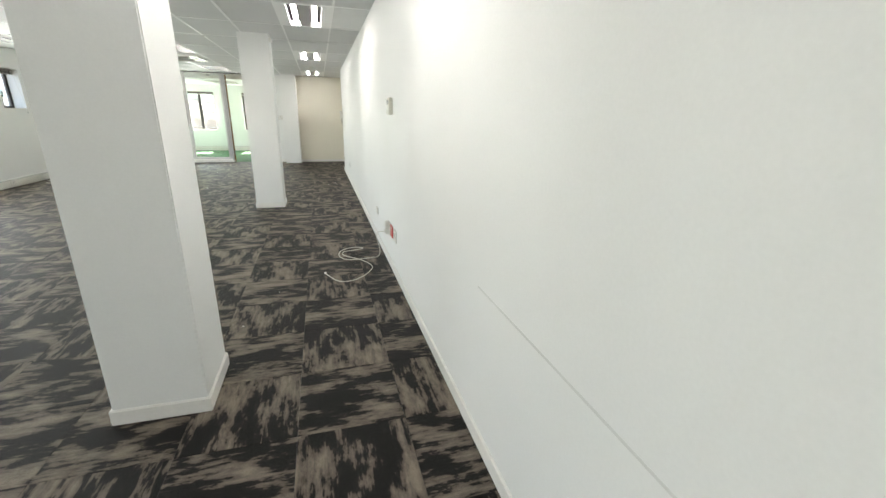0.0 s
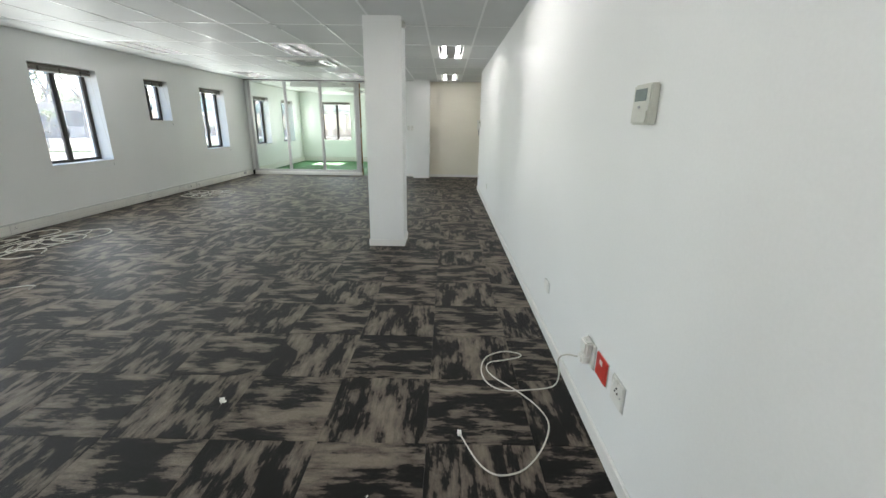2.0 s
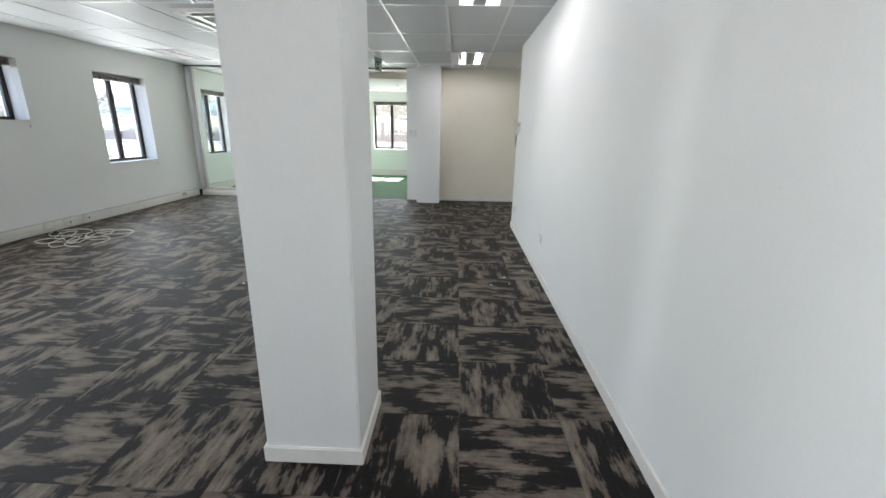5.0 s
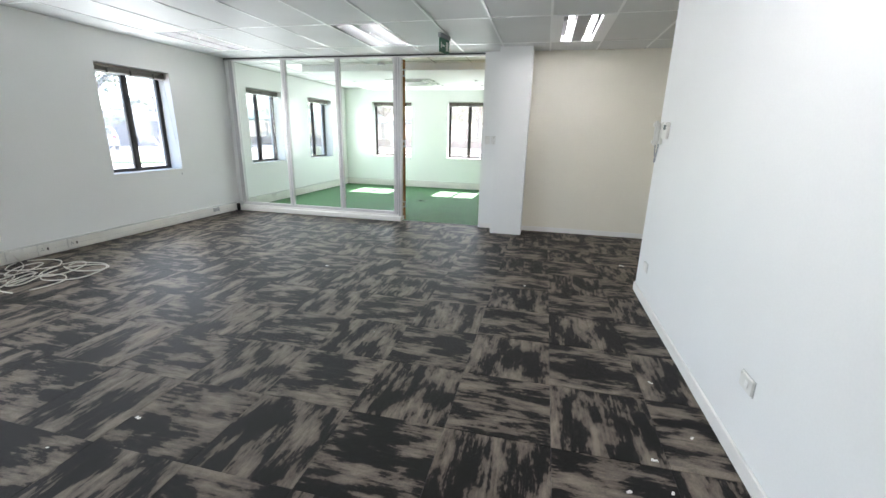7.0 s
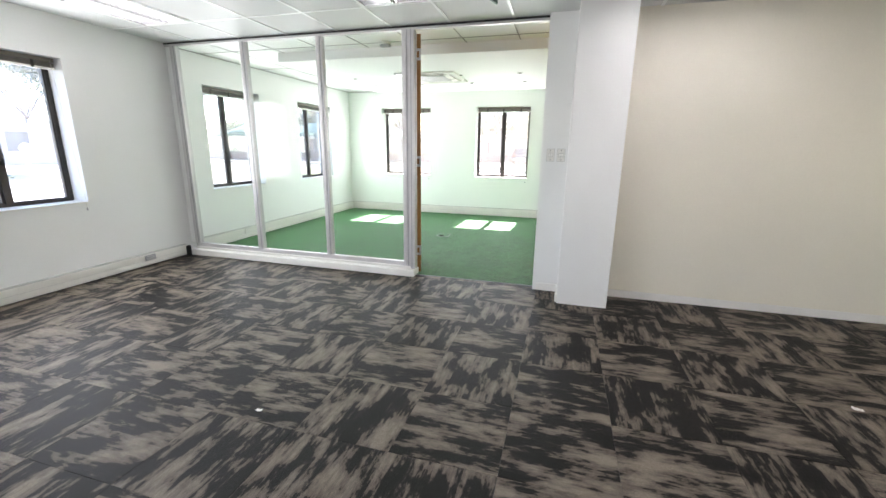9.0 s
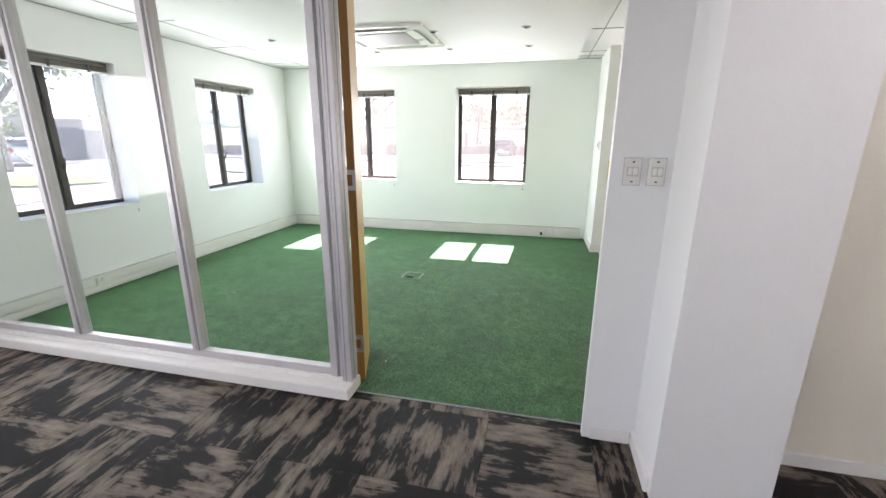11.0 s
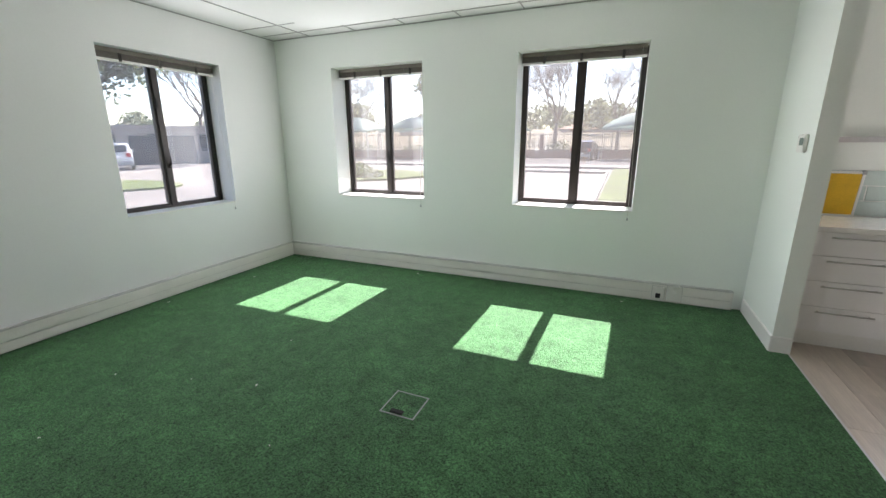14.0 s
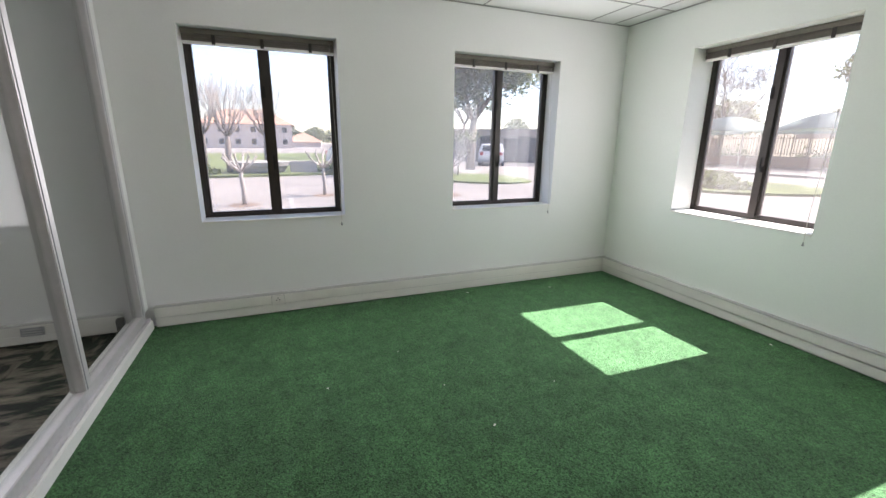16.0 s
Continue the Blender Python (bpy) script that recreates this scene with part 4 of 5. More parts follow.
for kind, a, b in CAB:
    cb = thing("base_cabinet", "white gloss kitchen unit with %s and steel handle" % ("four drawers" if kind == "drawer" else "one door"), "cabinet", None, "kitchen units")
    part("body", box(a + 0.001, YF + 0.02, 0.12, b - 0.001, Y2 - 0.002, 0.84), M_CAB, cb)
    part("plinth", box(a + 0.001, YF + 0.03, 0.005, b - 0.001, YF + 0.05, 0.119), M_TRIM, cb)
    if kind == "drawer":
        for z0, z1 in ((0.675, 0.838), (0.495, 0.672), (0.308, 0.492), (0.122, 0.305)):
            f = part("drawer_front", bx(bmesh.new(), a + 0.002, YF, z0, b - 0.002, YF + 0.019, z1, 0.002), M_CAB, cb)
            part("handle", handle(bmesh.new(), (a + 0.15, YF, z1 - 0.032), (a + 0.47, YF, z1 - 0.032)), M_STEEL, f, smooth=True)
    else:
        f = part("cabinet_door", bx(bmesh.new(), a + 0.002, YF, 0.122, b - 0.002, YF + 0.019, 0.838, 0.002), M_CAB, cb)
        x = b - 0.06 if kind == "door" else a + 0.055
        part("handle", handle(bmesh.new(), (x, YF, 0.53), (x, YF, 0.815)), M_STEEL, f, smooth=True)
tagged(new("worktop", mesh_of("worktop", bx(bmesh.new(), -0.66, YF - 0.02, 0.842, 2.2, Y2 - 0.002, 0.878, 0.004), M_TOP)), "white stone worktop over the kitchen units", "worktop")
tagged(new("window_upstand", mesh_of("window_upstand", bx(bmesh.new(), 0.15, Y2 - 0.016, 0.879, 1.26, Y2 - 0.001, 0.928, 0.002), M_TRIM)), "low white upstand under the kitchen window", "upstand", "", "structure")
sb = thing("splashback", "pale green glazed metro tiles behind the worktop", "splashback", None, "", "structure")
part("grout", box(-0.66, Y2 - 0.006, 0.88, 0.146, Y2 - 0.001, 1.225), M_GROUT, sb)
part("grout", box(1.264, Y2 - 0.006, 0.88, 2.2, Y2 - 0.001, 1.225), M_GROUT, sb)
for x_lo, x_hi in ((-0.66, 0.146), (1.264, 2.2)):
    for r in range(3):
        z0 = 0.884 + r * 0.114
        x = x_lo - (0.17 if r % 2 else 0.0)
        while x < x_hi:
            a, b = max(x, x_lo) + 0.003, min(x + 0.34, x_hi) - 0.003
            if b - a > 0.02:
                part("tile", bx(bmesh.new(), a, Y2 - 0.012, z0, b, Y2 - 0.006, z0 + 0.108, 0.002), M_SPLASH, sb)
            x += 0.343
nb = thing("notice_board", "yellow felt board in a thin white frame leaning on the worktop", "board", pose(-0.42, Y2 - 0.045, 0.879, 6, 0, 0))
part("felt", box(-0.205, -0.004, 0.015, 0.205, 0.012, 0.325), M_YELLOW, nb)
part("frame", solid([-0.22, -0.205, 0.205, 0.22], [-0.01, 0.016], [0.0, 0.015, 0.325, 0.34], [(-0.205, -1, 0.015, 0.205, 1, 0.325)]), M_TRIM, nb)
part("corner_cap", bx(bmesh.new(), 0.198, -0.014, 0.318, 0.225, 0.018, 0.346, 0.003), M_GREY, nb)
sh = thing("wall_shelf", "slim grey wall rail shelf above the worktop", "shelf", pose(-0.65, Y2, 1.425))
part("rail", bx(bmesh.new(), 0, -0.05, 0, 0.785, -0.001, 0.04, 0.003), M_ALU, sh)

# ---- outdoors ----
G = -0.05
M_PAVE = material("pale concrete paving", (0.215, 0.202, 0.186), 0.85, var=0.14, scale=0.25, fine=9)
M_ASPH = material("asphalt", (0.060, 0.060, 0.062), 0.9, var=0.2, scale=0.3, fine=20)
M_LAWN = material("lawn", (0.105, 0.14, 0.04), 0.95, var=0.3, scale=0.8, fine=14)
M_DRY = material("dry winter grass", (0.20, 0.17, 0.105), 0.95, var=0.3, scale=0.3, fine=6)
M_SOIL = material("dry planting bed", (0.16, 0.11, 0.075), 0.95, var=0.25, scale=1.5, fine=16)
M_BRICK = material("red-brown brickwork", (0.30, 0.195, 0.165), 0.85, var=0.2, scale=1.2, fine=9, warp=(1, 1, 3))
M_PALE = material("painted fence steel", (0.44, 0.40, 0.35), 0.6, var=0.1)
M_NET = material("faded green shade net", (0.33, 0.45, 0.41), 0.8, var=0.12, scale=1.0, fine=30)
M_BARK = material("grey bark", (0.19, 0.16, 0.14), 0.95, var=0.25, scale=3, fine=20, warp=(1, 1, 0.4))
M_TWIG = material("pale grey-brown twigs", (0.36, 0.325, 0.295), 0.9, var=0.2, scale=1.5, fine=9)
M_LEAF = material("green foliage", (0.075, 0.095, 0.05), 0.7, var=0.4, scale=0.8, fine=6)
# Far trees carry the distance haze in their colour, paler than near foliage.
M_WOODS = material("far grey-green trees", (0.15, 0.17, 0.125), 0.9, var=0.35, scale=0.2, fine=1.5)
M_PLASTER = material("pinkish plaster facade", (0.62, 0.53, 0.475), 0.9, var=0.08, scale=0.4, fine=6)
M_CONC = material("grey plaster facade", (0.36, 0.325, 0.305), 0.9, var=0.1, scale=0.4, fine=6)
M_ROOF = material("terracotta roof tiles", (0.42, 0.255, 0.185), 0.85, var=0.2, scale=0.8, fine=7, warp=(1, 4, 4))
M_DARK = material("dark opening", (0.03, 0.032, 0.036), 0.25, var=0.1)
M_CARW = material("white car paint", (0.74, 0.74, 0.75), 0.18, var=0.01)
M_CARD = material("dark blue car paint", (0.018, 0.019, 0.035), 0.2, var=0.05)
M_TYRE = material("tyre rubber", (0.02, 0.02, 0.02), 0.85, var=0.1)
M_LAMPR = material("red tail lamp", (0.45, 0.02, 0.02), 0.2, var=0.05)
M_KERB = material("concrete kerb", (0.28, 0.275, 0.26), 0.85, var=0.1, scale=1)



def let_light_through(m, colour, share):
    """Thin leaves pass part of the light that falls on their far side."""
    t = m.node_tree
    b, out = t.nodes["Principled BSDF"], t.nodes["Material Output"]
    tl, mx = t.nodes.new("ShaderNodeBsdfTranslucent"), t.nodes.new("ShaderNodeMixShader")
    tl.inputs[0].default_value, mx.inputs[0].default_value = (*colour, 1), share
    t.links.new(b.outputs[0], mx.inputs[1]), t.links.new(tl.outputs[0], mx.inputs[2]), t.links.new(mx.outputs[0], out.inputs[0])


let_light_through(M_LEAF, (0.13, 0.17, 0.06), 0.5)
let_light_through(M_WOODS, (0.24, 0.27, 0.18), 0.5)
let_light_through(M_NET, (0.42, 0.56, 0.52), 0.45)

gb = bmesh.new()
bmesh.ops.create_grid(gb, x_segments=8, y_segments=8, size=900)
bmesh.ops.translate(gb, vec=(0, 0, G), verts=gb.verts)
setting("ground", gb, M_PAVE, "pale sunlit concrete parking ground", "ground")


def sheet(name, pts, z, mat_, label, thick=0.0):
    bm = bmesh.new()
    f = bm.faces.new([bm.verts.new((x, y, z)) for x, y in pts])
    if thick:
        up = bmesh.ops.extrude_face_region(bm, geom=[f])
        for g in up["geom"]:
            if isinstance(g, bmesh.types.BMVert):
                g.co.z += thick
    bmesh.ops.recalc_face_normals(bm, faces=bm.faces)
    if not thick and bm.faces[0:] and list(bm.faces)[0].normal.z < 0:
        bmesh.ops.reverse_faces(bm, faces=bm.faces)
    return setting(name, bm, mat_, label)


def oval(cx, cy, rx, ry, n=18, wob=0.08):
    return [(cx + rx * (1 + wob * math.sin(3 * a)) * math.cos(a), cy + ry * (1 + wob * math.cos(2 * a)) * math.sin(a)) for a in (k * math.tau / n for k in range(n))]


sheet("road_far", [(-60, 43), (90, 47), (90, 58.5), (-60, 50)], G + 0.006, M_ASPH, "asphalt lane under the carports")
sheet("road_left", [(-21, -40), (-16.8, -40), (-17.2, 12), (-17.8, 24), (-20, 40), (-26, 40), (-23, 24), (-21.2, 12)], G + 0.007, M_PAVE, "pale lane along the planted bank")
for k in range(9):
    setting("bay_line", box(-14.5, -6 + k * 3.1, G + 0.002, -9.5, -5.88 + k * 3.1, G + 0.008), M_KERB)
sheet("lawn_strip", [(-2.35, 21.5), (-1.35, 21.5), (-1.2, 39.5), (-2.2, 39.5)], G, M_LAWN, "narrow lawn strip between paving and bed", 0.06)
sheet("planting_bed", [(-1.2, 21.5), (0.5, 21.5), (0.9, 39.5), (-1.1, 39.5)], G, M_SOIL, "bare brown planting bed", 0.07)
sheet("lawn_island", oval(-13.2, 31.2, 3.6, 3.2), G, M_LAWN, "grassy traffic island", 0.08)
sheet("lawn_bank", [(-60, -30), (-21.5, -30), (-21.5, 14), (-23.2, 22), (-33, 24), (-60, 20)], G, M_LAWN, "planted bank across the lane", 0.10)
sheet("lawn_left", oval(-18.3, 23.6, 2.4, 2.0), G, M_LAWN, "small round lawn", 0.07)
setting("kerb_far", bx(bmesh.new(), -30, 39.6, G, 1.0, 39.9, G + 0.12, 0.02), M_KERB)
setting("kerb_bay", bx(bmesh.new(), -9.0, 36.0, G, -2.5, 36.2, G + 0.10, 0.02), M_KERB)
setting("kerb_side", bx(bmesh.new(), -2.5, 21.5, G, -2.36, 36.2, G + 0.10, 0.02), M_KERB)

# brick wall with a picket fence on it
def fence_run(x0, y0, x1, y1, name):
    d = Vector((x1 - x0, y1 - y0, 0))
    n = int(d.length / 3.0)
    f = thing(name, "brick plinth wall with steel palisade fencing and brick piers", "fence", pose(x0, y0, G, 0, 0, math.degrees(math.atan2(d.y, d.x))))
    step = d.length / n
    part("brick_wall", box(0, -0.12, 0, d.length, 0.12, 0.72), M_BRICK, f)
    part("coping", bx(bmesh.new(), 0, -0.16, 0.72, d.length, 0.16, 0.79, 0.02), M_KERB, f)
    pb = bmesh.new()
    for k in range(17):
        x = 0.12 + k * (step - 0.24) / 16
        bx(pb, x - 0.022, -0.02, 0.86, x + 0.022, 0.02, 2.35)
    bx(pb, 0, 0.02, 1.0, step, 0.05, 1.06), bx(pb, 0, 0.02, 2.1, step, 0.05, 2.16)
    pales = mesh_of("pales", pb, M_PALE)
    pier = mesh_of("pier", bx(bmesh.new(), -0.18, -0.18, 0, 0.18, 0.18, 2.1, 0.01), M_BRICK)
    post = mesh_of("post", bx(bmesh.new(), -0.05, -0.05, 0.79, 0.05, 0.05, 2.40, 0.005), M_PALE)
    for k in range(n):
        o = part("pales", pales, None, f)
        o.location = (k * step, 0, 0)
        o = part("pier" if k % 6 == 0 else "post", pier if k % 6 == 0 else post, None, f)
        o.location = (k * step, 0, 0)


fence_run(-46, 45.5, -9, 55.5, "boundary_fence")
fence_run(-9, 55.5, 62, 59.5, "boundary_fence")


def carport(x, y, w, seed):
    rng = random.Random(seed)
    c = thing("carport", "faded green shade-net carport on thin steel posts", "carport", pose(x, y, G, 0, 0, rng.uniform(-2, 8)), "carports")
    bm = bmesh.new()
    bmesh.ops.create_grid(bm, x_segments=10, y_segments=8, size=0.5)
    for v in bm.verts:
        u, t = v.co.x * 2, v.co.y * 2
        v.co = Vector((u * w / 2, t * 2.6, 2.45 + 1.15 * (1 - u * u) * (1 - 0.75 * t * t) + 0.25 * (1 - t * t)))
    up = bmesh.ops.extrude_face_region(bm, geom=bm.faces[:])
    for g in up["geom"]:
        if isinstance(g, bmesh.types.BMVert):
            g.co.z += 0.03
    part("canopy", bm, M_NET, c, smooth=True)
    for sx in (-1, 1):
        for sy in (-1, 1):
            part("post", cyl(bmesh.new(), (sx * w * 0.48, sy * 2.4, 0), (sx * w * 0.48, sy * 2.4, 2.5), 0.05, None, 8), M_PALE, c)
    for k in range(5):
        u = -0.8 + 0.4 * k
        rib = [(u * w / 2, t * 2.6, 2.44 + 1.15 * (1 - u * u) * (1 - 0.75 * t * t) + 0.25 * (1 - t * t)) for t in (-1, -0.5, 0, 0.5, 1)]
        part("rib", tube(bmesh.new(), rib, 0.03, 5), M_PALE, c)
    part("valance", box(-w / 2, -2.62, 2.38, w / 2, -2.58, 2.55), M_NET, c)


for k, x in enumerate((-33, -26.6, -20.2, -13.2, -0.5, 6.5, 13.5, 20.5, 28)):
    carport(x, (49.2 + (x + 33) * 0.22) if x < -9 else 53.5 + (x + 9) * 0.05, 6.2, k)


def car(m, paint, label, tall=1.0):
    c = thing("parked_car", label, "car", m, "parked cars")
    prof = [(-2.0, 0.30), (-2.02, 0.72), (-1.92, 0.86), (-1.80, 1.0 * tall), (-1.45, 1.40 * tall), (-0.9, 1.50 * tall), (0.2, 1.49 * tall), (0.55, 1.38 * tall), (1.05, 0.98), (1.75, 0.86), (2.02, 0.68), (2.03, 0.30)]
    bm = bmesh.new()
    rings = []
    for y, k in ((-0.86, 0.0), (-0.80, 0.03), (0.80, 0.03), (0.86, 0.0)):
        rings.append([bm.verts.new((x * (0.985 if k == 0 else 1), y * (0.84 if z > 1.0 else 1.0), z)) for x, z in prof])
    for u, v in zip(rings, rings[1:]):
        for i in range(len(prof)):
            j = (i + 1) % len(prof)
            bm.faces.new([u[i], u[j], v[j], v[i]])
    bm.faces.new(rings[0]), bm.faces.new(rings[-1][::-1])
    bmesh.ops.recalc_face_normals(bm, faces=bm.faces)
    part("body", bm, paint, c)
    for x in (-1.25, 1.28):
        for y in (-0.80, 0.80):
            w = part("wheel", cyl(bmesh.new(), (x, y - 0.10, 0.32), (x, y + 0.10, 0.32), 0.32, None, 20), M_TYRE, c)
            part("rim", cyl(bmesh.new(), (x, y - 0.108, 0.32), (x, y + 0.108, 0.32), 0.20, None, 14), M_ALU, w)
    for s in (-1, 1):
        gl_ = bmesh.new()
        vs = [gl_.verts.new((x, s * (0.745 - 0.0), z)) for x, z in ((-1.35, 1.02), (-1.22, 1.34 * tall), (-0.8, 1.42 * tall), (0.2, 1.41 * tall), (0.52, 1.30 * tall), (0.85, 1.02))]
        gl_.faces.new(vs)
        up = bmesh.ops.extrude_face_region(gl_, geom=gl_.faces[:])
        for g in up["geom"]:
            if isinstance(g, bmesh.types.BMVert):
                g.co.y += s * 0.02
        bmesh.ops.recalc_face_normals(gl_, faces=gl_.faces)
        part("side_window", gl_, M_DARK, c)
        part("tail_lamp", bx(bmesh.new(), -2.035, s * 0.66 - 0.12, 0.74, -1.90, s * 0.66 + 0.12, 0.95, 0.02), M_LAMPR, c)
        part("head_lamp", bx(bmesh.new(), 1.85, s * 0.62 - 0.16, 0.62, 2.03, s * 0.62 + 0.16, 0.78, 0.03), M_PLATE, c)
        part("mirror", bx(bmesh.new(), 0.62, s * 0.90 - 0.08, 0.98, 0.78, s * 0.90 + 0.08, 1.12, 0.03), paint, c)
    for (x0, z0, x1, z1) in ((-1.83, 1.02, -1.50, 1.36 * tall), (0.60, 1.33 * tall, 1.0, 1.02)):
        q = bmesh.new()
        q.faces.new([q.verts.new(p) for p in ((x0, -0.62, z0), (x0, 0.62, z0), (x1, 0.60, z1), (x1, -0.60, z1))])
        up = bmesh.ops.extrude_face_region(q, geom=q.faces[:])
        sgn = -1 if x0 < 0 else 1
        for g in up["geom"]:
            if isinstance(g, bmesh.types.BMVert):
                g.co += Vector((sgn * 0.03, 0, 0.03))
        bmesh.ops.recalc_face_normals(q, faces=q.faces)
        part("windscreen" if sgn > 0 else "rear_window", q, M_DARK, c)
    part("number_plate", bx(bmesh.new(), -2.045, -0.25, 0.52, -2.01, 0.25, 0.64, 0.004), M_PLATE, c)
    part("bumper", bx(bmesh.new(), -2.06, -0.82, 0.28, -1.92, 0.82, 0.50, 0.05), M_GREY, c)


car(pose(-4.8, 52.6, G, 0, 0, 84), M_CARD, "dark hatchback parked under the shade-net carport", 1.06)
car(pose(1.8, 24.2, G, 0, 0, 172) @ Matrix.Scale(0.85, 4), M_CARW, "white hatchback parked outside the kitchen window")
car(pose(10.0, 41, G, 0, 0, 200), M_CARW, "white sport utility car parked across the lane", 1.15)
car(pose(-29.6, 30.2, G, 0, 0, 150), M_CARW, "white car parked before the grey building")
car(pose(-30.5, 20.6, G, 0, 0, 70), M_CARW, "white car parked beyond the round lawn")

# trees
def branches(bm, p, d, length, r, level, rng, tips, spread=0.6):
    pts = [p]
    for k in range(3):
        d = (d + Vector((rng.uniform(-1, 1), rng.uniform(-1, 1), rng.uniform(-0.3, 0.6))) * 0.16).normalized()
        pts.append(pts[-1] + d * length / 3)
    tube(bm, pts, r, 6 if level < 2 else 4, r * 0.55)
    if level == 0 or r < 0.012:
        tips.append(pts[-1])
    tips.append(pts[-2])
    if level > 0:
        for k in range(rng.randint(2, 4)):
            nd = (d + Vector((rng.uniform(-1, 1), rng.uniform(-1, 1), rng.uniform(-0.35, 0.9))) * spread).normalized()
            branches(bm, pts[-1] if k else pts[2], nd, length * rng.uniform(0.6, 0.8), r * 0.55, level - 1, rng, tips, spread)


def tree(x, y, h, r, seed, leaves, label, levels=4, leaf=0.22, spread=0.6, z=G, puff=0.055, thin=0.5, foliage=None):
    rng = random.Random(seed)
    t = thing("tree", label, "tree", pose(x, y, z))
    bm, tips = bmesh.new(), []
    tube(bm, [(0, 0, -0.1), (rng.uniform(-0.1, 0.1), 0, h * 0.18), (rng.uniform(-0.2, 0.2), 0.1, h * 0.34)], r, 8, r * 0.7)
    top = Vector((0.05, 0.05, h * 0.33))
    for k in range(4):
        a = k * 1.6 + rng.random()
        branches(bm, top, Vector((math.cos(a) * spread, math.sin(a) * spread, 1)).normalized(), h * 0.26, r * 0.55, levels - 1, rng, tips, spread)
    part("trunk", bm, M_BARK, t, smooth=True)
    if leaves:
        verts, faces = [], []
        for k in range(leaves):
            c = rng.choice(tips) + Vector((rng.gauss(0, 0.5), rng.gauss(0, 0.5), rng.gauss(0, 0.4))) * h * puff
            a, b = Vector((rng.gauss(0, 1), rng.gauss(0, 1), rng.gauss(0, 1))).normalized(), Vector((rng.gauss(0, 1), rng.gauss(0, 1), rng.gauss(0, 1))).normalized()
            s, i = leaf * rng.uniform(0.6, 1.3), len(verts)
            b = (b - a * b.dot(a)).normalized()
            verts += [c + a * s, c + b * s * thin, c - a * s, c - b * s * thin]
            faces.append((i, i + 1, i + 2, i + 3))
        me = bpy.data.meshes.new("crown")
        me.from_pydata([tuple(v) for v in verts], [], faces)
        me.materials.append(foliage or M_LEAF)
        part("crown" if thin > 0.2 else "twigs", me, None, t)
    return t


tree(-24.8, 26.2, 8.4, 0.30, 5, 24000, "large leafy tree with an open dark green crown", 4, 0.13, 0.8, puff=0.11)
tree(-8.8, 62.5, 10.5, 0.26, 11, 2500, "tall bare winter tree beyond the fence", 5, 0.30, thin=0.07, foliage=M_TWIG)
tree(3.0, 64, 11.5, 0.28, 21, 1200, "tall tree with sparse leaves beyond the fence", 5, 0.16)
tree(-20.0, 58, 10, 0.30, 31, 2600, "broad green tree beyond the fence", 4, 0.20, 0.8)
for k, (x, y, h) in enumerate(((-28, 52, 9), (12, 66, 9.5), (20, 64, 10), (28, 62, 9), (-2.5, 66, 10), (-14.5, 63, 9))):
    tree(x, y, h, 0.24, 14 + k, 2200, "bare spreading tree behind the carports", 5, 0.28, 0.8, thin=0.07, foliage=M_TWIG)


def vase_tree(x, y, h, seed):
    """A street tree cut back to knuckles, from which long fine shoots fan upwards."""
    rng = random.Random(seed)
    t = thing("shooting_tree", "bare cut-back tree with a fan of long pale shoots", "tree", pose(x, y, G))
    bm, sh_ = bmesh.new(), bmesh.new()
    tube(bm, [(0, 0, -0.1), (0.05, 0.02, h * 0.2), (0.0, 0.06, h * 0.36)], 0.15, 8, 0.10)
    for k in range(7):
        a = k * 0.9 + rng.uniform(-0.2, 0.2)
        d = Vector((math.cos(a), math.sin(a), 0))
        p = Vector((0, 0.05, h * 0.35))
        q = p + d * rng.uniform(0.25, 0.55) + Vector((0, 0, h * rng.uniform(0.08, 0.2)))
        tube(bm, [p, (p + q) / 2 + d * 0.08, q], 0.07, 6, 0.05)
        bmesh.ops.create_icosphere(bm, subdivisions=1, radius=0.085, matrix=Matrix.Translation(q))
        for j in range(20):
            o = (d * rng.uniform(-0.15, 0.6) + Vector((rng.uniform(-0.3, 0.3), rng.uniform(-0.3, 0.3), 1))).normalized()
            e = q + o * h * rng.uniform(0.25, 0.5)
            tube(sh_, [q, (q + e) / 2 + d * 0.06, e], 0.010, 3, 0.004)
            m_ = (q + e) / 2 + d * 0.06
            tube(sh_, [m_, m_ + (o + Vector((rng.uniform(-0.5, 0.5), rng.uniform(-0.5, 0.5), 0))) * h * 0.16], 0.006, 3, 0.003)
    part("trunk", bm, M_BARK, t, smooth=True)
    part("shoots", sh_, M_TWIG, t, "long pale shoots")


for x, y, h, s_ in ((-24.0, 13.4, 4.9, 41), (-25.6, 15.0, 5.0, 42), (-27.0, 12.0, 5.2, 43)):
    vase_tree(x, y, h, s_)
for k, (x, y, h) in enumerate(((-30.0, 37.5, 9), (-41, 33, 10), (-36, 41, 11), (-44, 26, 10))):
    tree(x, y, h, 0.20, 61 + k, 4500, "slender tree with a haze of fine twigs", 5, 0.20, 0.7, thin=0.10, foliage=M_TWIG)


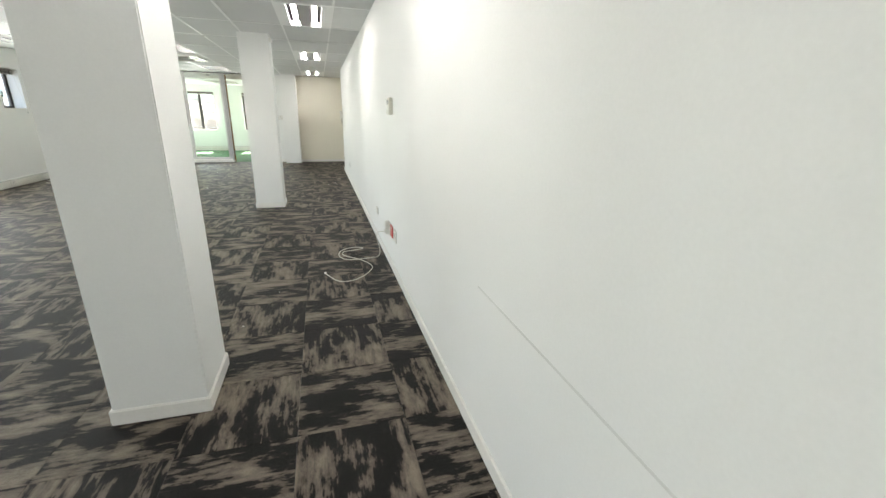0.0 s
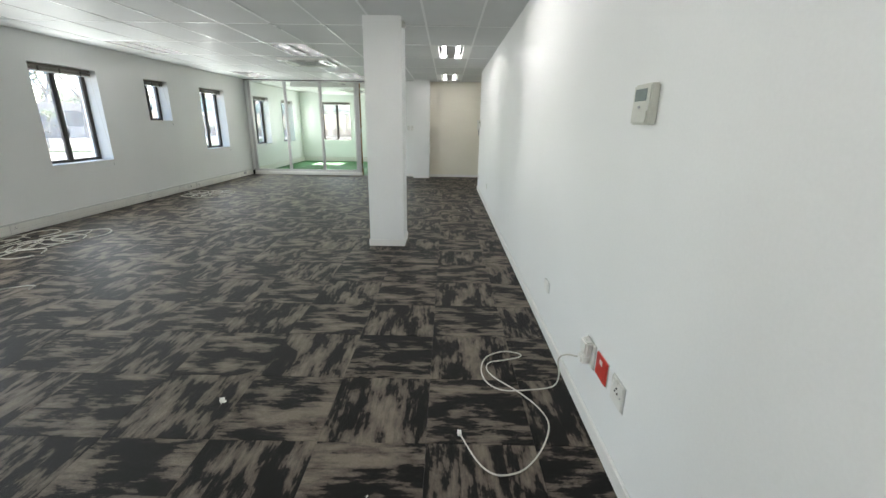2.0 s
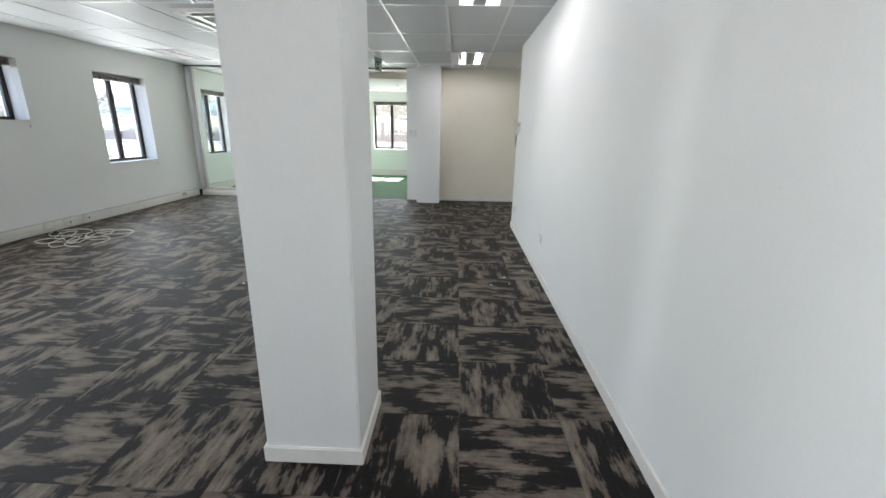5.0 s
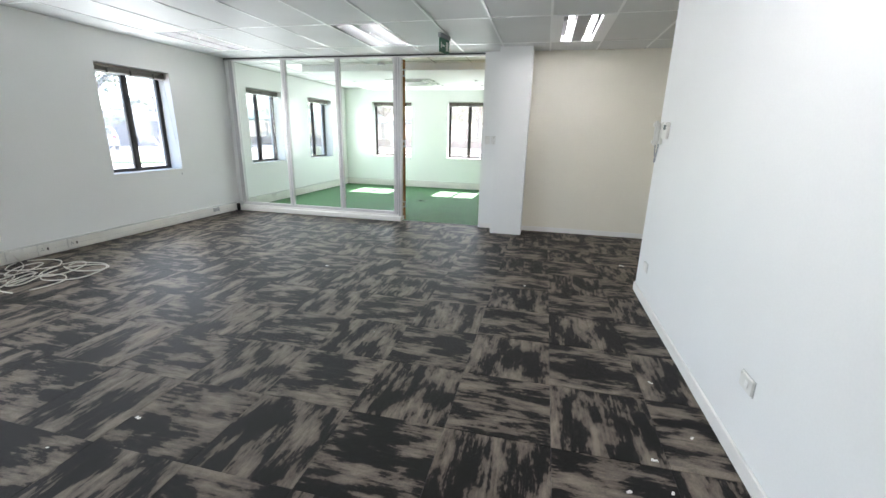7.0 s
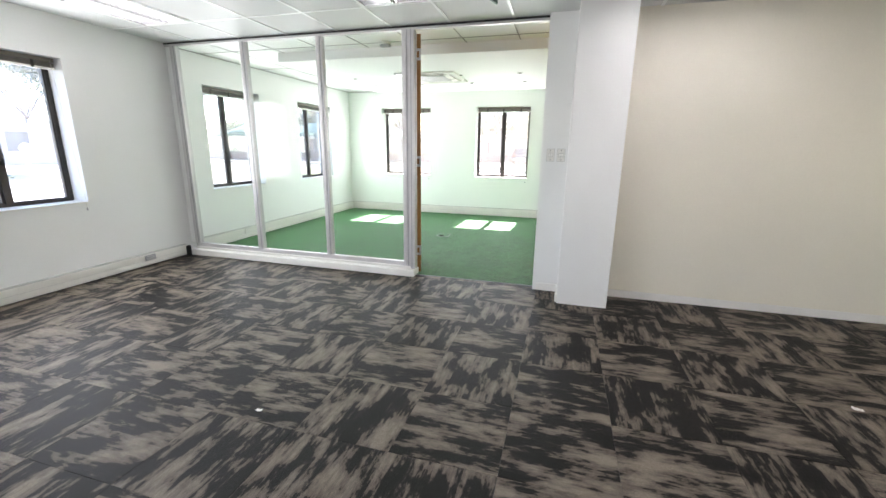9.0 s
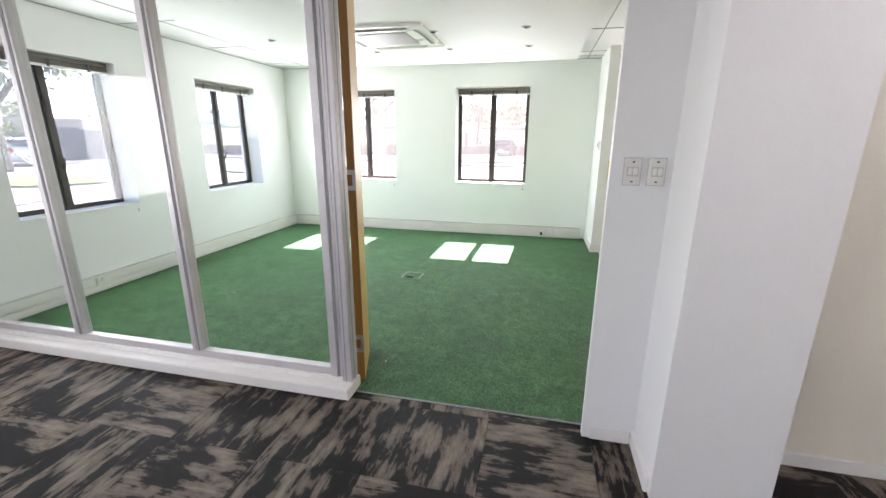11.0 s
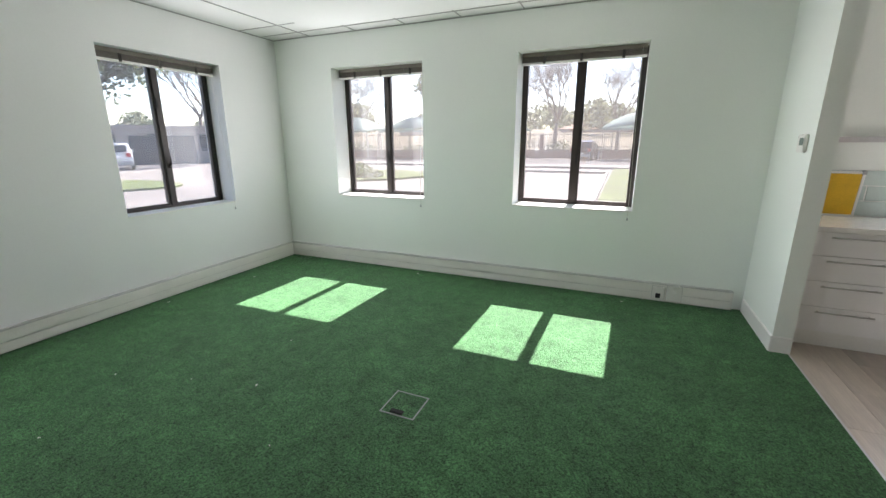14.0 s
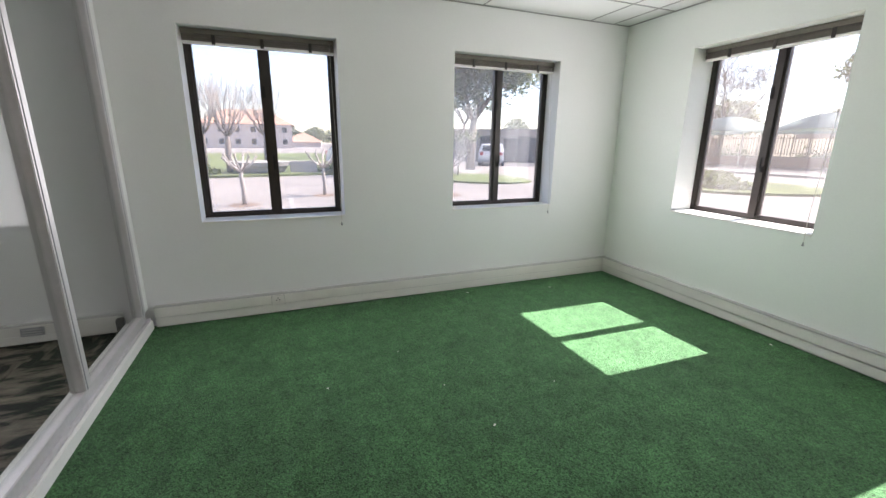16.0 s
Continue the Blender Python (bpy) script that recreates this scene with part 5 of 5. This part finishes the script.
def pollard(x, y, seed):
    rng = random.Random(seed)
    t = thing("pollarded_tree", "small pollarded street tree with knobbly bare arms", "tree", pose(x, y, G) @ Matrix.Scale(0.72, 4))
    bm = bmesh.new()
    tube(bm, [(0, 0, -0.05), (0.04, 0.02, 0.5), (0.02, -0.02, 0.95), (0.0, 0.0, 1.15)], 0.075, 8, 0.06)
    for k in range(9):
        a = k * 0.72 + rng.uniform(-0.2, 0.2)
        d = Vector((math.cos(a), math.sin(a), 0.65))
        p = Vector((0, 0, 1.08))
        q = p + d * rng.uniform(0.25, 0.4)
        s = q + (d + Vector((0, 0, 0.6))) * rng.uniform(0.15, 0.28)
        tube(bm, [p, q, s], 0.035, 6, 0.028)
        bmesh.ops.create_icosphere(bm, subdivisions=1, radius=0.05, matrix=Matrix.Translation(s))
        for j in range(2):
            tube(bm, [s, s + Vector((rng.uniform(-0.1, 0.1), rng.uniform(-0.1, 0.1), rng.uniform(0.1, 0.25)))], 0.008, 4, 0.004)
    part("trunk", bm, M_TWIG, t, smooth=True)
    part("tree_pit", cyl(bmesh.new(), (0, 0, 0.001), (0, 0, 0.03), 0.5, 0.42, 14), M_SOIL, t)


for x, y, s in ((-13.0, 14.7, 1), (-14.4, 16.7, 2), (-12.6, 11.6, 3), (-13.4, 20.2, 5), (-12.6, 8.2, 6)):
    pollard(x, y, s)

fo = thing("fountain_basin", "round pale stone basin on the planted bank", "basin", pose(-23.6, 14.75, G))
part("wall", cyl(bmesh.new(), (0, 0, 0), (0, 0, 0.42), 0.95, 1.25, 32), M_KERB, fo, smooth=True)
part("rim", cyl(bmesh.new(), (0, 0, 0.42), (0, 0, 0.58), 1.38, 1.42, 32), M_KERB, fo)
part("block_wall", bx(bmesh.new(), 0.2, 1.3, 0, 0.7, 2.5, 0.62, 0.03), M_CONC, fo)
lp = thing("garden_lamp", "white globe garden lamp on a slim post", "lamp", pose(-20.7, 21.2, G))
part("post", cyl(bmesh.new(), (0, 0, 0), (0, 0, 1.1), 0.04, None, 8), M_PALE, lp)
gl2 = bmesh.new()
bmesh.ops.create_uvsphere(gl2, u_segments=14, v_segments=10, radius=0.19, matrix=Matrix.Translation((0, 0, 1.26)))
part("globe", gl2, M_PLATE, lp, smooth=True)

# bushes: many small leaves over a low mound
def bush(x, y, rx, ry, h, n, seed, leaf=0.12, mat_=None):
    rng = random.Random(seed)
    verts, faces = [], []
    for k in range(n):
        a, q, u = rng.uniform(0, 6.283), math.sqrt(rng.random()), rng.random()
        c = Vector((rx * q * math.cos(a), ry * q * math.sin(a), h * (0.1 + 0.9 * u * math.sqrt(max(0, 1 - q * q)) * (0.75 + 0.25 * math.sin(5 * a)))))
        p, o = Vector((rng.gauss(0, 1), rng.gauss(0, 1), rng.gauss(0, 1))).normalized(), Vector((rng.gauss(0, 1), rng.gauss(0, 1), rng.gauss(0, 1)))
        o = (o - p * o.dot(p)).normalized()
        s, i = leaf * rng.uniform(0.6, 1.3), len(verts)
        verts += [c + p * s, c + o * s * 0.5, c - p * s, c - o * s * 0.5]
        faces.append((i, i + 1, i + 2, i + 3))
    me = bpy.data.meshes.new("bush")
    me.from_pydata([tuple(v) for v in verts], [], faces)
    me.materials.append(mat_ or M_LEAF)
    ob = new("bush", me)
    ob.location = (x, y, G)
    tagged(ob, "low leafy shrub with an uneven outline", "shrub", "shrubs")


for k, (x, y) in enumerate([(-22.6, 12.4), (-23.2, 18.0), (-24.0, 19.2), (-22.4, 10.2), (-23.5, 7.5), (-0.2, 30), (-0.4, 33), (0.0, 26), (-0.5, 36), (-14.5, 33), (-12, 30)]):
    bush(x, y, 0.9, 0.8, 0.55, 420, 60 + k)

rb_ = random.Random(19)
for k in range(26):
    u = rb_.random()
    x, y = (-44 + 34 * u, 47.6 + 9.2 * u) if k < 14 else (-8 + 36 * u, 57.0 + 2.0 * u)
    bush(x, y + rb_.uniform(0, 1.5), rb_.uniform(1.0, 2.2), 0.9, rb_.uniform(0.9, 2.0), 380, 90 + k, 0.17)
tree(-20.2, 23.4, 2.5, 0.05, 83, 150, "small spindly tree with sparse yellow-green leaves", 3, 0.10, 0.8)

# houses
def house(m, w, d, h, rh, storeys, wall_m, label, flat=False):
    o = thing("house", label, "house", m)
    part("wall", box(-w / 2, -d / 2, 0, w / 2, d / 2, h), wall_m, o)
    rb = bmesh.new()
    if flat:
        bx(rb, -w / 2 - 0.2, -d / 2 - 0.2, h, w / 2 + 0.2, d / 2 + 0.2, h + rh)
    else:
        e = 0.6
        lo = [rb.verts.new(p) for p in ((-w / 2 - e, -d / 2 - e, h), (w / 2 + e, -d / 2 - e, h), (w / 2 + e, d / 2 + e, h), (-w / 2 - e, d / 2 + e, h))]
        hi = [rb.verts.new((-w / 2 + d / 2, 0, h + rh)), rb.verts.new((w / 2 - d / 2, 0, h + rh))]
        rb.faces.new([lo[0], lo[1], hi[1], hi[0]]), rb.faces.new([lo[2], lo[3], hi[0], hi[1]])
        rb.faces.new([lo[1], lo[2], hi[1]]), rb.faces.new([lo[3], lo[0], hi[0]]), rb.faces.new(lo[::-1])
    part("roof", rb, M_CONC if flat else M_ROOF, o)
    n = max(2, int(w / 3.2))
    for s in range(storeys):
        for k in range(n):
            x = -w / 2 + (k + 0.5) * w / n
            z = 0.9 + s * (h / storeys)
            for sy in (-1, 1):
                wd = part("window", solid([x - 0.62, x - 0.55, x + 0.55, x + 0.62], sorted([sy * (d / 2), sy * (d / 2 + 0.05)]), [z - 0.07, z, z + 1.25, z + 1.32], [(x - 0.55, -99, z, x + 0.55, 99, z + 1.25)]), M_CONC if flat else M_TRIM, o)
                part("pane", box(x - 0.55, min(sy * (d / 2 + 0.005), sy * (d / 2 + 0.02)), z, x + 0.55, max(sy * (d / 2 + 0.005), sy * (d / 2 + 0.02)), z + 1.25), M_DARK, wd)
    return o


house(pose(-117, 9.2, G, 0, 0, 88), 20.5, 11, 5.5, 3.6, 2, M_PLASTER, "two-storey plastered house with a terracotta hipped roof")
house(pose(-150, 24, G - 2.2, 0, 0, 84), 11, 9, 3.8, 2.7, 1, M_PLASTER, "far plastered house with a terracotta hipped roof")
gh = house(pose(-36.5, 33.5, G, 0, 0, 58), 16, 5, 2.5, 0.22, 1, M_CONC, "low grey flat-roofed service building behind the parking", True)
part("gate", bx(bmesh.new(), 1.5, -2.62, 0, 5.5, -2.54, 2.0, 0.01), M_CARD, gh, "dark steel gate")
part("door", bx(bmesh.new(), -0.2, -2.60, 0, 0.8, -2.53, 2.05, 0.01), M_DARK, gh)
for k, (x, y, w, rz) in enumerate([(-46, 118, 20, 12), (-6, 126, 20, -4), (40, 122, 22, -8)]):
    house(pose(x, y, 1.0, 0, 0, rz), w, 10, 3.4, 2.2, 1, M_PLASTER, "far single-storey house with a terracotta roof on the rise")

# rising ground and far woods
hb_ = bmesh.new()
bmesh.ops.create_grid(hb_, x_segments=60, y_segments=24, size=0.5)
for v in hb_.verts:
    x, y = v.co.x * 420, 62 + (v.co.y + 0.5) * 200
    v.co = Vector((x, y, G - 0.4 + 6.0 * min(1, max(0, (y - 62) / 90)) + 0.8 * noise.noise(Vector((x * 0.03, y * 0.03, 0)))))
setting("ground_rise", hb_, M_DRY, "gently rising dry grass beyond the fence", "ground")


def woods(name, spots, seed, label):
    rng = random.Random(seed)
    verts, faces = [], []
    for (x, y, z, r) in spots:
        for k in range(330):
            a, b = rng.uniform(0, 6.283), rng.uniform(-0.3, 1.5)
            rr = r * rng.uniform(0.55, 1.05)
            c = Vector((x + rr * math.cos(a) * math.cos(b), y + rr * math.sin(a) * math.cos(b), z + r * 0.55 + rr * 0.85 * math.sin(b)))
            p, o = Vector((rng.gauss(0, 1), rng.gauss(0, 1), rng.gauss(0, 1))).normalized(), Vector((rng.gauss(0, 1), rng.gauss(0, 1), rng.gauss(0, 1)))
            o = (o - p * o.dot(p)).normalized()
            s, i = r * rng.uniform(0.07, 0.17), len(verts)
            verts += [c + p * s, c + o * s * 0.6, c - p * s, c - o * s * 0.6]
            faces.append((i, i + 1, i + 2, i + 3))
    me = bpy.data.meshes.new(name)
    me.from_pydata([tuple(v) for v in verts], [], faces)
    me.materials.append(M_WOODS)
    tagged(new(name, me), label, "trees", "", "stuff")


rw = random.Random(77)
woods("far_woods", [(rw.uniform(-120, 110), rw.uniform(78, 165), 3.0, rw.uniform(2.2, 4.6)) for k in range(130)], 5, "belt of far grey-green trees on the rise")
woods("left_woods", [(rw.uniform(-215, -162), rw.uniform(-30, 90), 0.0, rw.uniform(3.0, 6.0)) for k in range(70)], 6, "belt of far grey-green trees behind the houses")

# ---- floor pieces ----
TS, TX, TY = 0.53, -0.12, 5.376


def tile_mesh(w, d, name, turn=False):
    """A bevelled carpet tile centred on the origin, with its grain along local x as UVs in metres."""
    hx, hy, c = w / 2 - 0.0006, d / 2 - 0.0006, 0.0016
    rings = [[(sx * hx, sy * hy, -0.014) for sx, sy in ((-1, -1), (1, -1), (1, 1), (-1, 1))], [(sx * hx, sy * hy, -0.0012) for sx, sy in ((-1, -1), (1, -1), (1, 1), (-1, 1))],
             [(sx * (hx - c), sy * (hy - c), 0.0) for sx, sy in ((-1, -1), (1, -1), (1, 1), (-1, 1))]]
    verts = [p for r in rings for p in r]
    faces = [(8, 9, 10, 11)] + [(4 * r + k, 4 * r + (k + 1) % 4, 4 * r + 4 + (k + 1) % 4, 4 * r + 4 + k) for r in (0, 1) for k in range(4)]
    return verts, faces


def carpet_mesh(name, items):
    me = bpy.data.meshes.new(name)
    V, F, UV = [], [], []
    for x, y, w, d, turn in items:
        v, f = tile_mesh(w, d, name)
        b = len(V)
        V += [(p[0] + x, p[1] + y, p[2]) for p in v]
        F += [tuple(i + b for i in q) for q in f]
        UV += [(p[1], p[0]) if turn else (p[0], p[1]) for p in v]
    me.from_pydata(V, [], F)
    lay = me.uv_layers.new(name="UVMap")
    for lp_ in me.loops:
        lay.data[lp_.index].uv = UV[lp_.vertex_index]
    me.materials.append(M_CARPET)
    return me


carpet = thing("floor_carpet", "dark brown carpet tiles with pale dragged streaks, laid quarter-turned", "carpet", None, "", "structure")
shared = [carpet_mesh("carpet_tile", [(0, 0, TS, TS, t)]) for t in (False, True)]
rest = []
rc = random.Random(12)
for k in range(-11, 5):
    for j in range(-15, 17):
        x, y = TX + (k + 0.5) * TS, TY + (j + 0.5) * TS
        if k >= 2 and y < Y1 - 0.2:
            continue
        turn = (k + j) % 2 == 0
        if rc.random() < 0.06:
            turn = not turn
        if x > -4.4 and (y > 0.2 or x > -2):
            part("carpet_tile", shared[turn], None, carpet).location = (x, y, 0)
        else:
            rest.append((x, y, TS, TS, turn))
last = TY + 17 * TS
for k in range(-11, 5):
    rest.append((TX + (k + 0.5) * TS, (last + 14.448) / 2, TS, 14.448 - last, k % 2 == 0))
tagged(part("carpet_rest", carpet_mesh("carpet_rest", rest), None, carpet), "", "", "", "stuff")

planks = thing("floor_planks", "greyed oak vinyl planks in the kitchenette", "planks", None, "", "structure")
PLANKS = {}
for k in range(29):
    x, y = -0.653 + 0.09 + k * 0.18, 13.7 + (k % 3) * 0.41
    while x < 4.4 and y < 18.9:
        a, b = max(y, 14.52), min(y + 1.22, 18.93)
        if b - a > 0.05:
            n = round(b - a, 3)
            if n not in PLANKS:
                PLANKS[n] = mesh_of("plank", bx(bmesh.new(), -0.0895, -n / 2 + 0.0005, -0.014, 0.0895, n / 2 - 0.0005, 0.004, 0.0009), M_PLANK)
            part("plank", PLANKS[n], None, planks).location = (x, (a + b) / 2, 0)
        y += 1.22
